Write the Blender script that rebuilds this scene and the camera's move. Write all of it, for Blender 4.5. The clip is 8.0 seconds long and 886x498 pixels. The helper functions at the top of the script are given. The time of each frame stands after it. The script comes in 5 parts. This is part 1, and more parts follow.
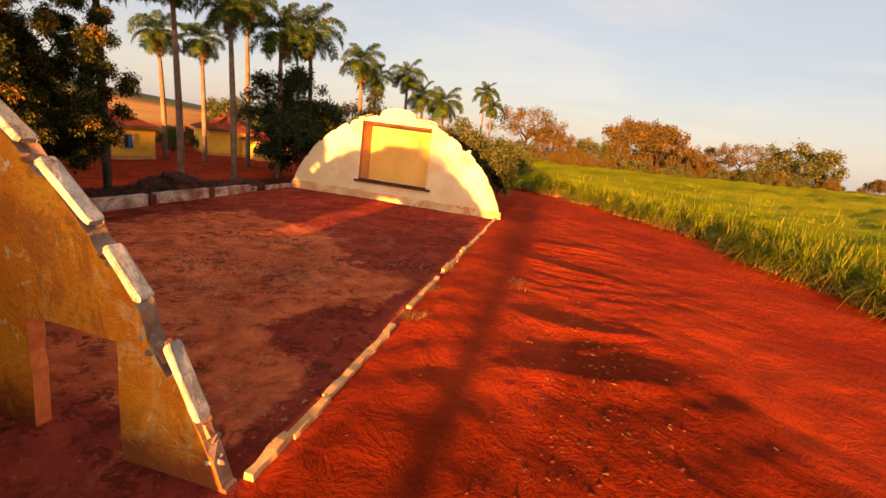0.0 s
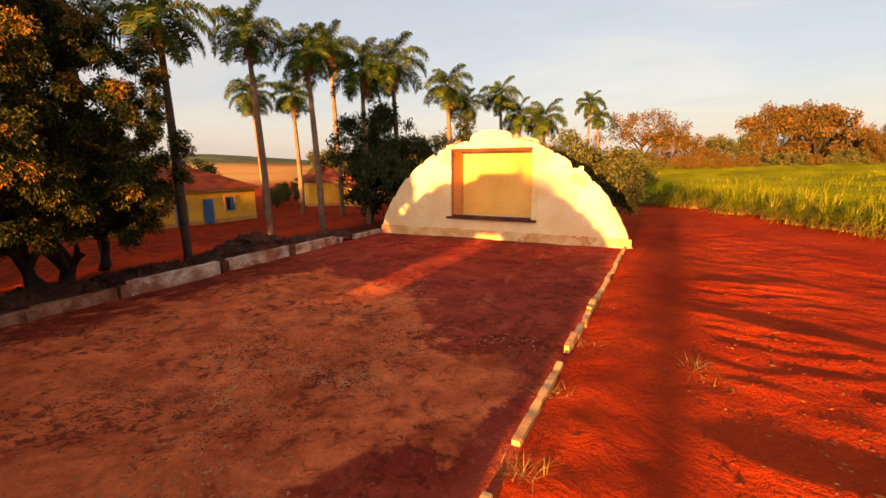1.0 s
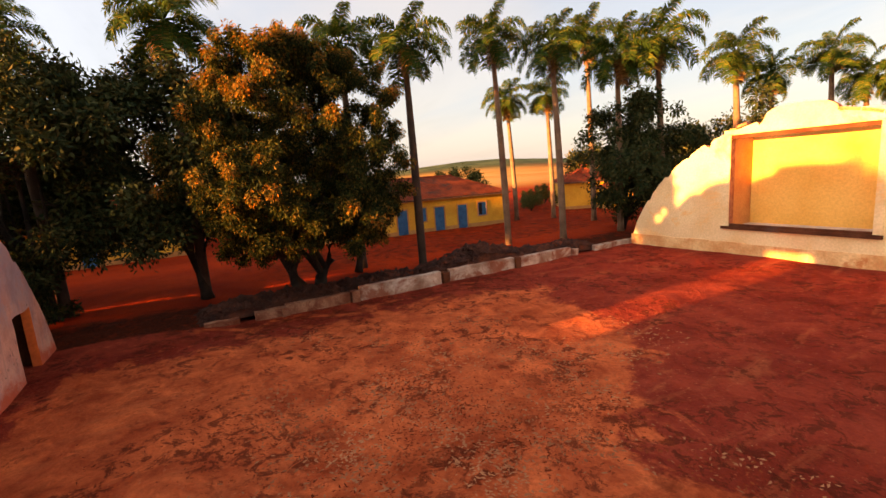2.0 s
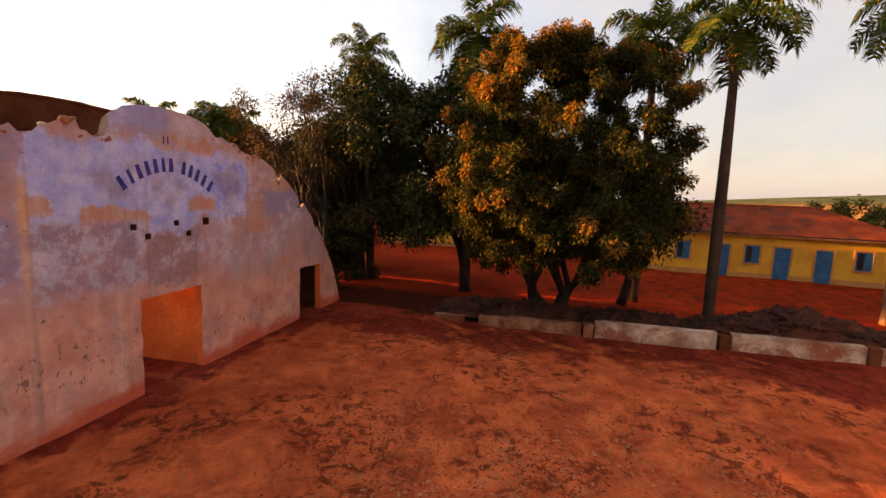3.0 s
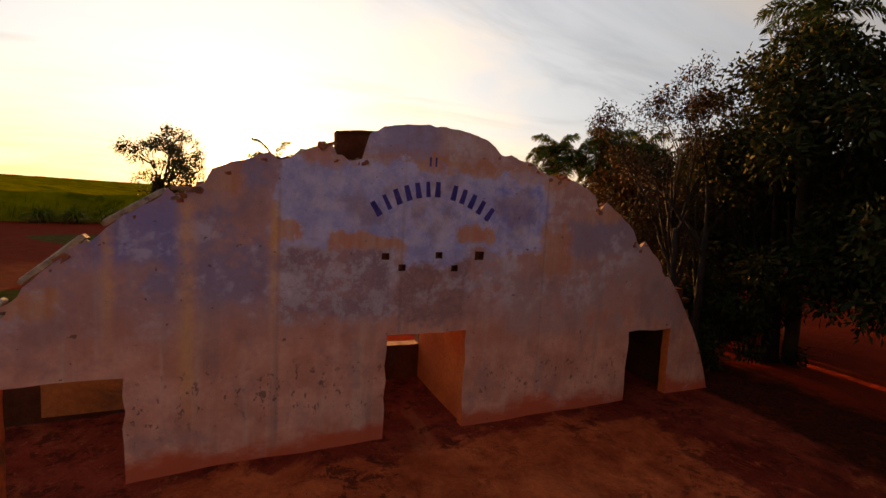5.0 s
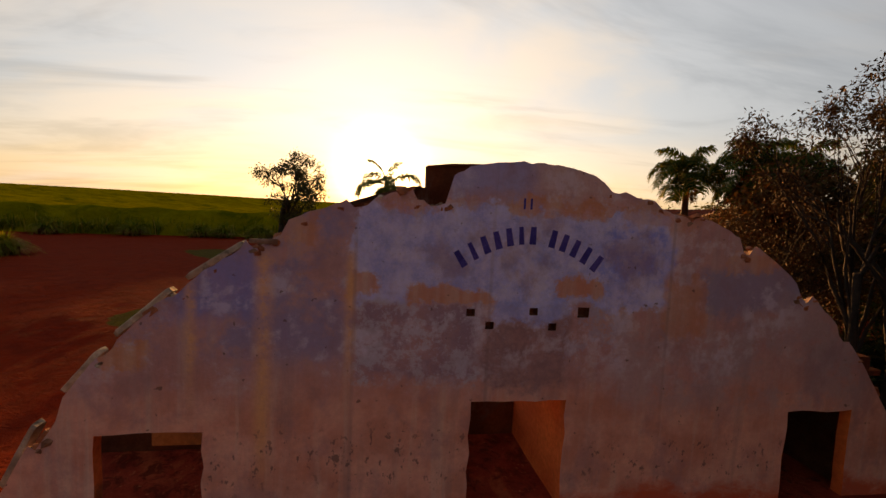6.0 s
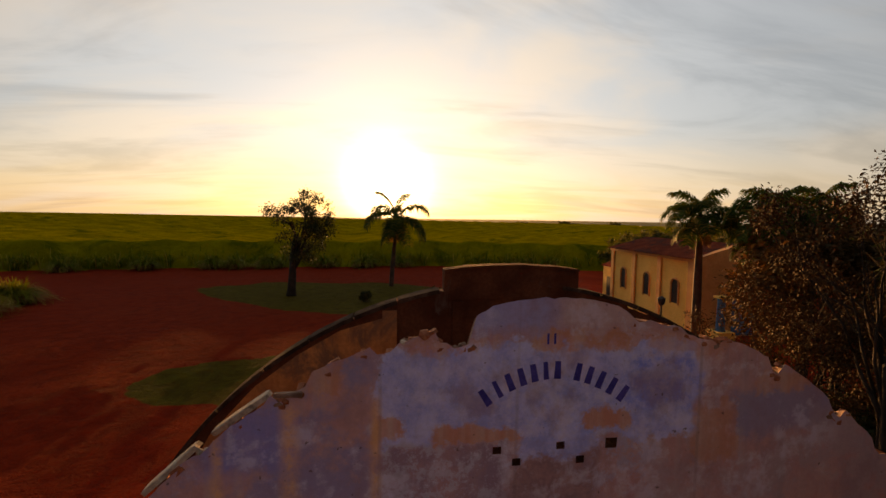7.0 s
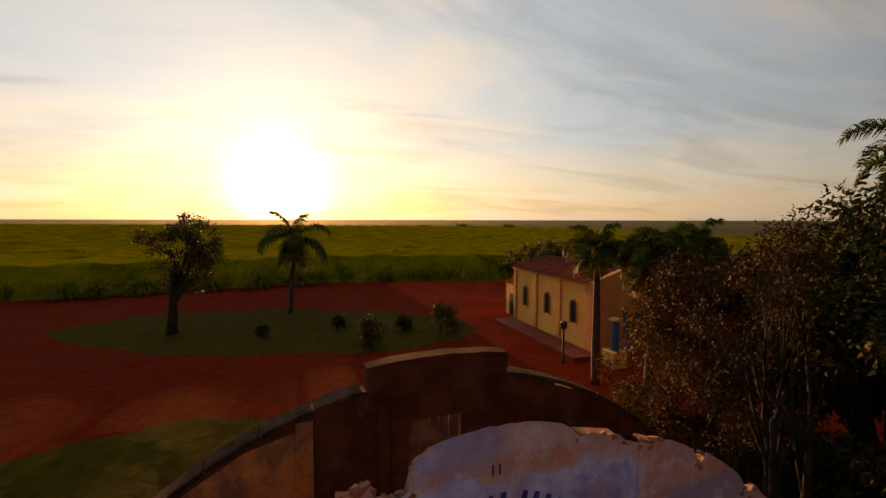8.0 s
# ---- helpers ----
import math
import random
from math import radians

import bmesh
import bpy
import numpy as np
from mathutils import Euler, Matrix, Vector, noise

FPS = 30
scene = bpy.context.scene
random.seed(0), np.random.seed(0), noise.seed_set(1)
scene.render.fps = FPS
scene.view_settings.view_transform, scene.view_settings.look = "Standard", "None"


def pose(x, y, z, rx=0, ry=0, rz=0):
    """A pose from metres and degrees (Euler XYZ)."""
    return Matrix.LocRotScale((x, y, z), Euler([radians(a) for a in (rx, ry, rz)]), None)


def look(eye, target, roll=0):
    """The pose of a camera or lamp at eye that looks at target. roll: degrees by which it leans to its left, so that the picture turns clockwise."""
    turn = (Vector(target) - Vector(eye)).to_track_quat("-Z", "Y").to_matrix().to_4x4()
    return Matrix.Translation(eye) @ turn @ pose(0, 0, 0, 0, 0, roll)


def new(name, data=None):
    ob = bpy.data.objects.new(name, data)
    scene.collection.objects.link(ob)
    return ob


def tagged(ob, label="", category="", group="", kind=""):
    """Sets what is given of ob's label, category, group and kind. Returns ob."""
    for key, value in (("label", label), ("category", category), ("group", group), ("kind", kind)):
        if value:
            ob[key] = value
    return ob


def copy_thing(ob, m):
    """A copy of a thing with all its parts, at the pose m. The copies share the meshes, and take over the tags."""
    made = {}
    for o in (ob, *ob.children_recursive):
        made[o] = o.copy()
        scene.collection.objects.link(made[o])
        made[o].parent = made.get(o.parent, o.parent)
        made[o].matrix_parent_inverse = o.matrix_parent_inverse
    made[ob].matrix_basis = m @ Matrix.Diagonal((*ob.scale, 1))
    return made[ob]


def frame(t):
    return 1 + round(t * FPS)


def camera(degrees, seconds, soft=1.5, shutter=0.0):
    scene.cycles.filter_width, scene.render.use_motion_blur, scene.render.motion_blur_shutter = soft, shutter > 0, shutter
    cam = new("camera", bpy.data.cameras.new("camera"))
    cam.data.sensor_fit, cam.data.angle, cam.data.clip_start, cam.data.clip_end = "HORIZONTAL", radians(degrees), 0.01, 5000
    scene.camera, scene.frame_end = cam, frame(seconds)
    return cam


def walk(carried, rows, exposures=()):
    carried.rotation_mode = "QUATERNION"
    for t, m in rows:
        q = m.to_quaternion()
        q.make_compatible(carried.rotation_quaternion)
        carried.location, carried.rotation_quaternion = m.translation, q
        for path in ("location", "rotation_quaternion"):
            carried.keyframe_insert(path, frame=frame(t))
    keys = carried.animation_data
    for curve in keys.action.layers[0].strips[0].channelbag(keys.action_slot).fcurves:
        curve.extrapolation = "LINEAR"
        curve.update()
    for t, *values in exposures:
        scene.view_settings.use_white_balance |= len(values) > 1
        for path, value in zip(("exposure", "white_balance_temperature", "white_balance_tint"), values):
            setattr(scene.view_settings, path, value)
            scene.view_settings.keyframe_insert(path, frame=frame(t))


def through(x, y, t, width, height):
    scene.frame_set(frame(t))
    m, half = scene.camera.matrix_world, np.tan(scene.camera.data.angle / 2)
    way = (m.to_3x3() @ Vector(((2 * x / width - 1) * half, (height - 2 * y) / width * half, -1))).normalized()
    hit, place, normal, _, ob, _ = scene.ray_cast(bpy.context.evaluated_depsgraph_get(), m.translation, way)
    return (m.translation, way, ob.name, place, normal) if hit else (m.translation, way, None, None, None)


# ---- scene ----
cam = camera(89.4, 8.0)
PATH = [
    (0, (-0.077, -0.618, 5.397), (-0.49, 1.283, 4.934), 7.5),
    (0.5, (-0.963, 2.656, 5.317), (-1.718, 4.462, 4.903), -0.2),
    (1, (-1.584, 5.185, 5.21), (-2.471, 6.938, 4.837), -0.5),
    (1.5, (-1.905, 7.274, 5.208), (-3.146, 8.804, 4.862), -3.9),
    (2, (-2.103, 9.395, 5.352), (-3.834, 10.339, 5.02), -4.1),
    (2.2, (-2.213, 10.336, 5.411), (-4.069, 11.006, 5.088), -2.3),
    (3.3, (-4.74, 14.154, 5.183), (-6.559, 13.357, 4.946), 3.1),
    (3.5, (-5.416, 14.337, 5.258), (-7.135, 13.344, 5.02), 3.5),
    (4, (-7.173, 14.401, 5.275), (-8.615, 13.033, 5.05), 3.6),
    (4.5, (-8.579, 14.104, 5.118), (-9.716, 12.469, 4.939), 2.9),
    (5, (-9.481, 13.433, 5.28), (-10.266, 11.604, 5.088), 3.0),
    (5.2, (-9.794, 13.061, 5.394), (-10.437, 11.18, 5.177), 3.1),
    (6.3, (-10.257, 12.296, 6.659), (-10.525, 10.32, 6.51), 2.2),
    (6.5, (-10.155, 12.306, 7.277), (-10.42, 10.328, 7.134), 1.6),
    (7, (-9.952, 12.045, 8.347), (-10.227, 10.069, 8.211), 0.9),
    (7.5, (-9.78, 11.462, 9.358), (-10.245, 9.521, 9.229), 1.0),
    (8, (-9.666, 10.785, 10.342), (-10.372, 8.918, 10.21), 0.1),
]
EXPOSURES = [(0.0, 2.6, 8100, 18), (1.5, 2.74, 8200, 17), (2.2, 2.96, 8400, 18), (3.4, 2.55, 8400, 19), (4.5, 1.68, 8500, 19), (5.2, 1.36, 8400, 18), (6.5, 1.12, 8300, 16), (8.0, 1.05, 8200, 15)]
walk(cam, [(t, look(eye, target, roll)) for t, eye, target, roll in PATH], EXPOSURES)

# ---------------------------------------------------------------- sky and sun
SUN_AZ, SUN_EL = 180.7, 4.2          # degrees clockwise from +y, and above the horizon
az, el = radians(SUN_AZ), radians(SUN_EL)
TO_SUN = Vector((math.sin(az) * math.cos(el), math.cos(az) * math.cos(el), math.sin(el)))

sun_data = bpy.data.lights.new("sun", "SUN")
sun_data.energy, sun_data.angle, sun_data.color = 5.0, radians(0.9), (1.0, 0.50, 0.17)
sun = new("sun", sun_data)
sun.matrix_world = Matrix.Translation((0, -60, 40)) @ TO_SUN.to_track_quat("Z", "Y").to_matrix().to_4x4()


class Nodes:
    """Short writing of node trees."""

    def __init__(self, tree):
        self.tree = tree
        tree.nodes.clear()

    def add(self, kind):
        return self.tree.nodes.new(kind)

    def put(self, socket, value):
        if isinstance(value, bpy.types.NodeSocket):
            self.tree.links.new(value, socket)
        elif value is not None:
            if hasattr(socket.default_value, "__len__"):
                value = tuple(value) + (1.0,) * (len(socket.default_value) - len(value))
            socket.default_value = value

    def coords(self, which="Object"):
        return self.add("ShaderNodeTexCoord").outputs[which]

    def mapped(self, vec, scale=(1, 1, 1), loc=(0, 0, 0), rot=(0, 0, 0)):
        n = self.add("ShaderNodeMapping")
        self.put(n.inputs["Vector"], vec)
        n.inputs["Scale"].default_value, n.inputs["Location"].default_value, n.inputs["Rotation"].default_value = scale, loc, rot
        return n.outputs[0]

    def noise(self, vec, scale, detail=4, rough=0.55, distort=0.0):
        n = self.add("ShaderNodeTexNoise")
        self.put(n.inputs["Vector"], vec)
        n.inputs["Scale"].default_value, n.inputs["Detail"].default_value = scale, detail
        n.inputs["Roughness"].default_value, n.inputs["Distortion"].default_value = rough, distort
        return n.outputs["Fac"]

    def ramp(self, fac, stops):
        n = self.add("ShaderNodeValToRGB")
        self.put(n.inputs[0], fac)
        el = n.color_ramp.elements
        while len(el) < len(stops):
            el.new(0.5)
        for e, (p, c) in zip(el, stops):
            e.position, e.color = p, (*c, 1) if len(c) == 3 else c
        return n.outputs[0]

    def step(self, value, a, b, lo=0.0, hi=1.0):
        n = self.add("ShaderNodeMapRange")
        n.interpolation_type = "SMOOTHSTEP"
        for i, v in enumerate((value, a, b, lo, hi)):
            self.put(n.inputs[i], v)
        return n.outputs[0]

    def math(self, op, a, b=None):
        n = self.add("ShaderNodeMath")
        n.operation = op
        self.put(n.inputs[0], a), self.put(n.inputs[1], b)
        return n.outputs[0]

    def mix(self, fac, a, b, mode="MIX"):
        n = self.add("ShaderNodeMix")
        n.data_type, n.blend_type = "RGBA", mode
        self.put(n.inputs["Factor"], fac), self.put(n.inputs[6], a), self.put(n.inputs[7], b)
        return n.outputs[2]

    def split(self, vec):
        n = self.add("ShaderNodeSeparateXYZ")
        self.put(n.inputs[0], vec)
        return n.outputs

    def bump(self, height, strength, distance, normal=None):
        n = self.add("ShaderNodeBump")
        n.inputs["Strength"].default_value, n.inputs["Distance"].default_value = strength, distance
        self.put(n.inputs["Height"], height), self.put(n.inputs["Normal"], normal)
        return n.outputs[0]


world = bpy.data.worlds.new("sky")
scene.world = world
world.use_nodes = True
w = Nodes(world.node_tree)
way = w.coords("Generated")
sky = w.add("ShaderNodeTexSky")
sky.sky_type, sky.sun_disc, sky.sun_elevation, sky.sun_rotation = "NISHITA", False, el, az
sky.altitude, sky.air_density, sky.dust_density, sky.ozone_density = 600, 1.0, 2.5, 1.5
wx, wy, wz = w.split(way)
up = w.math("MAXIMUM", wz, 0.0)
# thin high cloud, stretched towards the horizon
flat = w.math("DIVIDE", 1.0, w.math("ADD", up, 0.16))
spread = w.add("ShaderNodeVectorMath")
spread.operation = "MULTIPLY"
w.put(spread.inputs[0], way)
comb = w.add("ShaderNodeCombineXYZ")
w.put(comb.inputs[0], flat), w.put(comb.inputs[1], flat), w.put(comb.inputs[2], 1.0)
w.put(spread.inputs[1], comb.outputs[0])
cloud = w.noise(w.mapped(spread.outputs[0], (0.7, 1.15, 1.0), rot=(0, 0, 0.25)), 0.85, 6, 0.52, 0.7)
cover = w.step(cloud, 0.40, 0.66)
dot = w.add("ShaderNodeVectorMath")
dot.operation = "DOT_PRODUCT"
w.put(dot.inputs[0], way)
dot.inputs[1].default_value = TO_SUN
near = w.math("MAXIMUM", dot.outputs["Value"], 0.0)
half = w.math("ADD", w.math("MULTIPLY", dot.outputs["Value"], 0.5), 0.5)
wide = w.math("POWER", half, 3.9)
tight = w.math("POWER", near, 110.0)
core = w.math("POWER", near, 520.0)
blue = w.mix(1.0, sky.outputs[0], (0.04, 0.04, 0.04), "MULTIPLY")
high = w.mix(wide, (0.128, 0.152, 0.200), (0.51, 0.62, 0.75))
horizon = w.mix(wide, (0.178, 0.172, 0.188), (0.82, 0.66, 0.41))
haze = w.mix(w.step(up, 0.0, 0.2), horizon, high)
lit = w.mix(wide, (0.170, 0.174, 0.194), (0.74, 0.71, 0.66))
skyc = w.mix(w.math("MULTIPLY", cover, 0.8), haze, lit)
veil = w.step(w.noise(w.mapped(spread.outputs[0], (0.5, 1.3, 1.0), rot=(0, 0, 0.1), loc=(3, 1, 0)), 1.25, 6, 0.58, 0.7), 0.47, 0.70, 0.0, 0.55)
veil = w.math("MULTIPLY", veil, w.step(half, 0.25, 0.7, 0.25, 1.0))
skyc = w.mix(veil, skyc, w.mix(1.0, skyc, (0.55, 0.57, 0.60), "MULTIPLY"))
skyc = w.mix(1.0, skyc, blue, "ADD")
skyc = w.mix(1.0, skyc, w.mix(tight, (0, 0, 0), (0.20, 0.155, 0.08)), "ADD")
skyc = w.mix(1.0, skyc, w.mix(core, (0, 0, 0), (7.0, 5.6, 3.4)), "ADD")
bg = w.add("ShaderNodeBackground")
w.put(bg.inputs[0], skyc)
bg.inputs[1].default_value = 0.5
out = w.add("ShaderNodeOutputWorld")
w.put(out.inputs[0], bg.outputs[0])


# ---------------------------------------------------------------- materials
def material(name):
    m = bpy.data.materials.new(name)
    m.use_nodes = True
    n = Nodes(m.node_tree)
    b = n.add("ShaderNodeBsdfPrincipled")
    o = n.add("ShaderNodeOutputMaterial")
    n.put(o.inputs[0], b.outputs[0])
    return m, n, b


def surface(name, dark, light, scale=2.0, fine=25.0, rough=0.9, relief=0.4, depth=0.02, stain=None, stain_at=0.6, metal=0.0, sheen=0.25):
    """A worn, grainy surface: broad variation, fine grain, stains and relief."""
    m, n, b = material(name)
    v = n.coords()
    broad, grain = n.noise(v, scale, 5), n.noise(v, fine, 4, 0.65)
    col = n.mix(n.step(broad, 0.3, 0.7), dark, light)
    col = n.mix(n.step(grain, 0.25, 0.8, 0.0, 0.45), col, [c * 0.55 for c in dark])
    if stain:
        col = n.mix(n.step(n.noise(v, scale * 0.63, 6, 0.7, 0.6), stain_at, stain_at + 0.12, 0.0, 0.85), col, stain)
    n.put(b.inputs["Base Color"], col)
    n.put(b.inputs["Roughness"], n.step(grain, 0.2, 0.9, rough - 0.12, min(1.0, rough + 0.08)))
    b.inputs["Metallic"].default_value = metal
    b.inputs["Specular IOR Level"].default_value = sheen
    n.put(b.inputs["Normal"], n.bump(n.math("ADD", grain, broad), relief, depth))
    return m


def foliage(name, stops, through=0.35, rough=0.55):
    """Leaves: the colour runs through the stops from leaf to leaf, and light shines through."""
    m, n, b = material(name)
    island = n.add("ShaderNodeNewGeometry").outputs["Random Per Island"]
    col = n.ramp(island, stops)
    v = n.coords()
    col = n.mix(n.step(n.noise(v, 0.5, 3), 0.35, 0.7, 0.0, 0.5), col, n.mix(1.0, col, (0.55, 0.6, 0.4), "MULTIPLY"))
    n.put(b.inputs["Base Color"], col)
    b.inputs["Roughness"].default_value = rough + 0.1
    b.inputs["Specular IOR Level"].default_value = 0.04
    t = n.add("ShaderNodeBsdfTranslucent")
    n.put(t.inputs[0], n.mix(1.0, col, (1.3, 1.2, 0.6), "MULTIPLY"))
    s = n.add("ShaderNodeMixShader")
    s.inputs[0].default_value = through
    n.put(s.inputs[1], b.outputs[0]), n.put(s.inputs[2], t.outputs[0])
    o = [x for x in n.tree.nodes if x.type == "OUTPUT_MATERIAL"][0]
    n.put(o.inputs[0], s.outputs[0])
    return m


# painted inner wall: lime plaster with washed-out blue, ochre patches and run marks
def painted_plaster():
    m, n, b = material("painted_plaster")
    v = n.coords()
    warp, grain = n.noise(v, 1.1, 5, 0.65), n.noise(v, 14, 5, 0.7)
    ragged = n.noise(v, 3.4, 7, 0.7)
    x, y, z = n.split(v)
    wob = n.math("ADD", n.math("MULTIPLY", n.math("SUBTRACT", warp, 0.5), 0.9), n.math("MULTIPLY", n.math("SUBTRACT", ragged, 0.5), 0.7))
    zz, xx = n.math("ADD", z, wob), n.math("SUBTRACT", x, n.math("MULTIPLY", wob, 0.8))

    def patch(x0, x1, z0, z1, soft=0.1):
        a = n.math("MULTIPLY", n.step(xx, x0 - soft, x0 + soft), n.step(xx, x1 + soft, x1 - soft))
        c = n.math("MULTIPLY", n.step(zz, z0 - soft, z0 + soft), n.step(zz, z1 + soft, z1 - soft))
        return n.math("MULTIPLY", a, c)

    def lay(col, fac, tint, amount=1.0):
        return n.mix(n.math("MULTIPLY", fac, amount), col, tint)

    runs = n.noise(n.mapped(v, (2.2, 2.2, 0.12)), 1.6, 4, 0.6)
    cloudy = n.noise(v, 0.8, 6, 0.68)
    fleck = n.noise(v, 4.2, 7, 0.75)
    # bare lime plaster, greyed and washed in vertical runs
    col = n.mix(n.step(warp, 0.3, 0.7), (0.56, 0.265, 0.205), (0.75, 0.43, 0.355))
    col = n.mix(n.step(runs, 0.50, 0.70, 0.0, 0.55), col, (0.66, 0.50, 0.44))
    col = n.mix(n.step(n.noise(n.mapped(v, (1.6, 1.6, 0.16), loc=(7, 0, 3)), 1.3, 5, 0.65), 0.52, 0.70, 0.0, 0.5), col, (0.36, 0.24, 0.22))
    # mauve-grey upper haunches
    col = lay(col, patch(-21.5, -5.0, 2.7, 7.5, 0.5), (0.37, 0.27, 0.33), 0.5)
    col = lay(col, n.math("MULTIPLY", patch(-9.9, -5.2, 3.3, 6.4, 0.4), n.step(cloudy, 0.38, 0.52)), (0.26, 0.26, 0.48), 0.8)
    col = lay(col, patch(-8.5, -7.0, 4.0, 5.1, 0.25), (0.22, 0.25, 0.62), 0.75)
    col = lay(col, patch(-19.2, -16.7, 4.2, 5.1, 0.15), (0.27, 0.27, 0.45), 0.75)
    col = lay(col, n.math("MULTIPLY", patch(-21.0, -15.0, 2.2, 4.6, 0.4), n.step(cloudy, 0.42, 0.56)), (0.42, 0.34, 0.38), 0.7)
    # pale blue panel that carries the marks, and the raised block over it
    blue = n.mix(n.step(n.noise(v, 1.9, 6, 0.7), 0.35, 0.65), (0.32, 0.39, 0.82), (0.58, 0.62, 0.95))
    col = lay(col, patch(-16.0, -9.95, 4.25, 6.15, 0.06), blue, 0.92)
    col = lay(col, patch(-13.9, -12.45, 3.95, 4.7, 0.06), blue, 0.9)
    col = lay(col, patch(-16.1, -14.6, 5.0, 5.75, 0.12), (0.20, 0.28, 0.80), 0.8)
    col = lay(col, patch(-13.2, -11.5, 6.3, 7.2, 0.25), (0.34, 0.36, 0.66), 0.85)
    col = lay(col, patch(-14.8, -13.1, 6.3, 7.2, 0.25), (0.56, 0.42, 0.42), 0.7)
    # flaked field beside the doorway and the dark block over it
    col = lay(col, n.math("MULTIPLY", patch(-12.3, -10.0, 2.9, 4.3, 0.15), n.step(cloudy, 0.36, 0.56, 0.35, 1.0)), (0.27, 0.22, 0.33), 0.75)
    col = lay(col, n.math("MULTIPLY", patch(-12.4, -9.9, 2.8, 4.35, 0.15), n.step(n.math("ADD", fleck, n.math("MULTIPLY", warp, 0.3)), 0.62, 0.70)), (0.50, 0.50, 0.64), 0.75)
    col = lay(col, n.math("MULTIPLY", patch(-13.95, -12.4, 2.7, 3.95, 0.12), n.step(ragged, 0.34, 0.62, 0.45, 1.0)), (0.24, 0.16, 0.19), 0.8)
    col = lay(col, n.math("MULTIPLY", patch(-15.2, -13.8, 3.2, 4.4, 0.2), n.step(fleck, 0.48, 0.56)), (0.42, 0.38, 0.52), 0.8)
    col = lay(col, n.math("MULTIPLY", patch(-17.5, -8.6, 5.2, 6.8, 0.3), n.step(fleck, 0.60, 0.66)), (0.30, 0.30, 0.52), 0.5)
    # lime and skim coat left in pale flakes, and mauve bruises where it has gone
    flake = n.math("MULTIPLY", n.step(n.math("ADD", n.noise(v, 1.7, 7, 0.68, 0.15), n.math("MULTIPLY", cloudy, 0.5)), 0.74, 0.90), patch(-19.0, -5.5, 2.9, 7.0, 0.5))
    col = lay(col, flake, (0.70, 0.68, 0.86), 0.5)
    bruise = n.step(n.noise(n.mapped(v, (1.0, 1.0, 0.8), loc=(4, 0, 9)), 1.1, 7, 0.66, 0.1), 0.50, 0.66)
    col = lay(col, bruise, (0.32, 0.20, 0.23), 0.5)
    # ochre showing through
    for box, amount in (((-12.5, -10.9, 4.27, 4.66), 0.85), ((-14.65, -13.7, 4.45, 4.86), 0.85), ((-10.35, -9.85, 4.45, 4.8), 0.8), ((-14.7, -12.7, 6.02, 6.28), 0.7), ((-12.1, -10.4, 6.05, 6.2), 0.55),
                        ((-16.9, -15.9, 3.7, 4.9), 0.5), ((-6.5, -5.8, 3.1, 3.5), 0.8), ((-9.3, -8.5, 5.3, 5.8), 0.55), ((-18.4, -17.3, 5.0, 5.4), 0.5), ((-16.6, -14.9, 5.9, 6.3), 0.45)):
        col = lay(col, patch(*box, 0.07), n.mix(n.step(runs, 0.4, 0.65), (0.58, 0.24, 0.10), (0.60, 0.36, 0.23)), amount)
    for sx, sw, lo in ((-8.42, 0.13, 1.4), (-9.88, 0.08, 3.0), (-7.25, 0.08, 2.9)):
        run = n.math("MULTIPLY", n.step(n.math("ABSOLUTE", n.math("ADD", n.math("ADD", x, n.math("MULTIPLY", wob, 0.16)), -sx)), sw * 1.9, 0.0), n.math("MULTIPLY", n.step(zz, lo - 0.9, lo + 0.9), n.step(z, 5.4, 5.0)))
        col = lay(col, n.math("MULTIPLY", run, n.step(ragged, 0.30, 0.60, 0.35, 1.0)), (0.74, 0.43, 0.22), 0.85)
    # vertical joints of the old panels
    for sx in (-9.95, -12.42, -16.05):
        seam = n.step(n.math("ABSOLUTE", n.math("ADD", x, -sx)), 0.05, 0.012)
        col = lay(col, n.math("MULTIPLY", seam, n.step(runs, 0.35, 0.6, 0.0, 0.35)), (0.24, 0.17, 0.18))
    # splashed red earth and bared render along the foot
    foot = n.step(n.math("ADD", z, n.math("MULTIPLY", n.noise(n.mapped(v, (0.55, 1.0, 1.0)), 1.7, 6, 0.7), 1.7)), 1.60, 1.10)
    col = lay(col, foot, (0.58, 0.10, 0.04), 0.9)
    # pits and scuffs
    pit = n.step(n.noise(v, 7.0, 2, 0.5), 0.715, 0.755)
    col = lay(col, pit, (0.106, 0.068, 0.053), 0.7)
    scar = n.math("MULTIPLY", n.step(n.noise(n.mapped(v, (1.3, 1.0, 0.8)), 6.5, 4, 0.65), 0.595, 0.64), n.math("MAXIMUM", patch(-12.1, -7.0, 0.9, 1.9, 0.3), patch(-19.0, -14.2, 0.8, 1.5, 0.2)))
    col = lay(col, scar, (0.13, 0.085, 0.085), 0.75)
    col = n.mix(n.step(grain, 0.3, 0.8, 0.0, 0.2), col, (0.198, 0.144, 0.144))
    n.put(b.inputs["Base Color"], col)
    b.inputs["Roughness"].default_value = 0.92
    b.inputs["Specular IOR Level"].default_value = 0.15
    n.put(b.inputs["Normal"], n.bump(n.math("SUBTRACT", n.math("ADD", grain, n.math("MULTIPLY", ragged, 1.6)), n.math("MULTIPLY", pit, 2.0)), 0.45, 0.03))
    return m


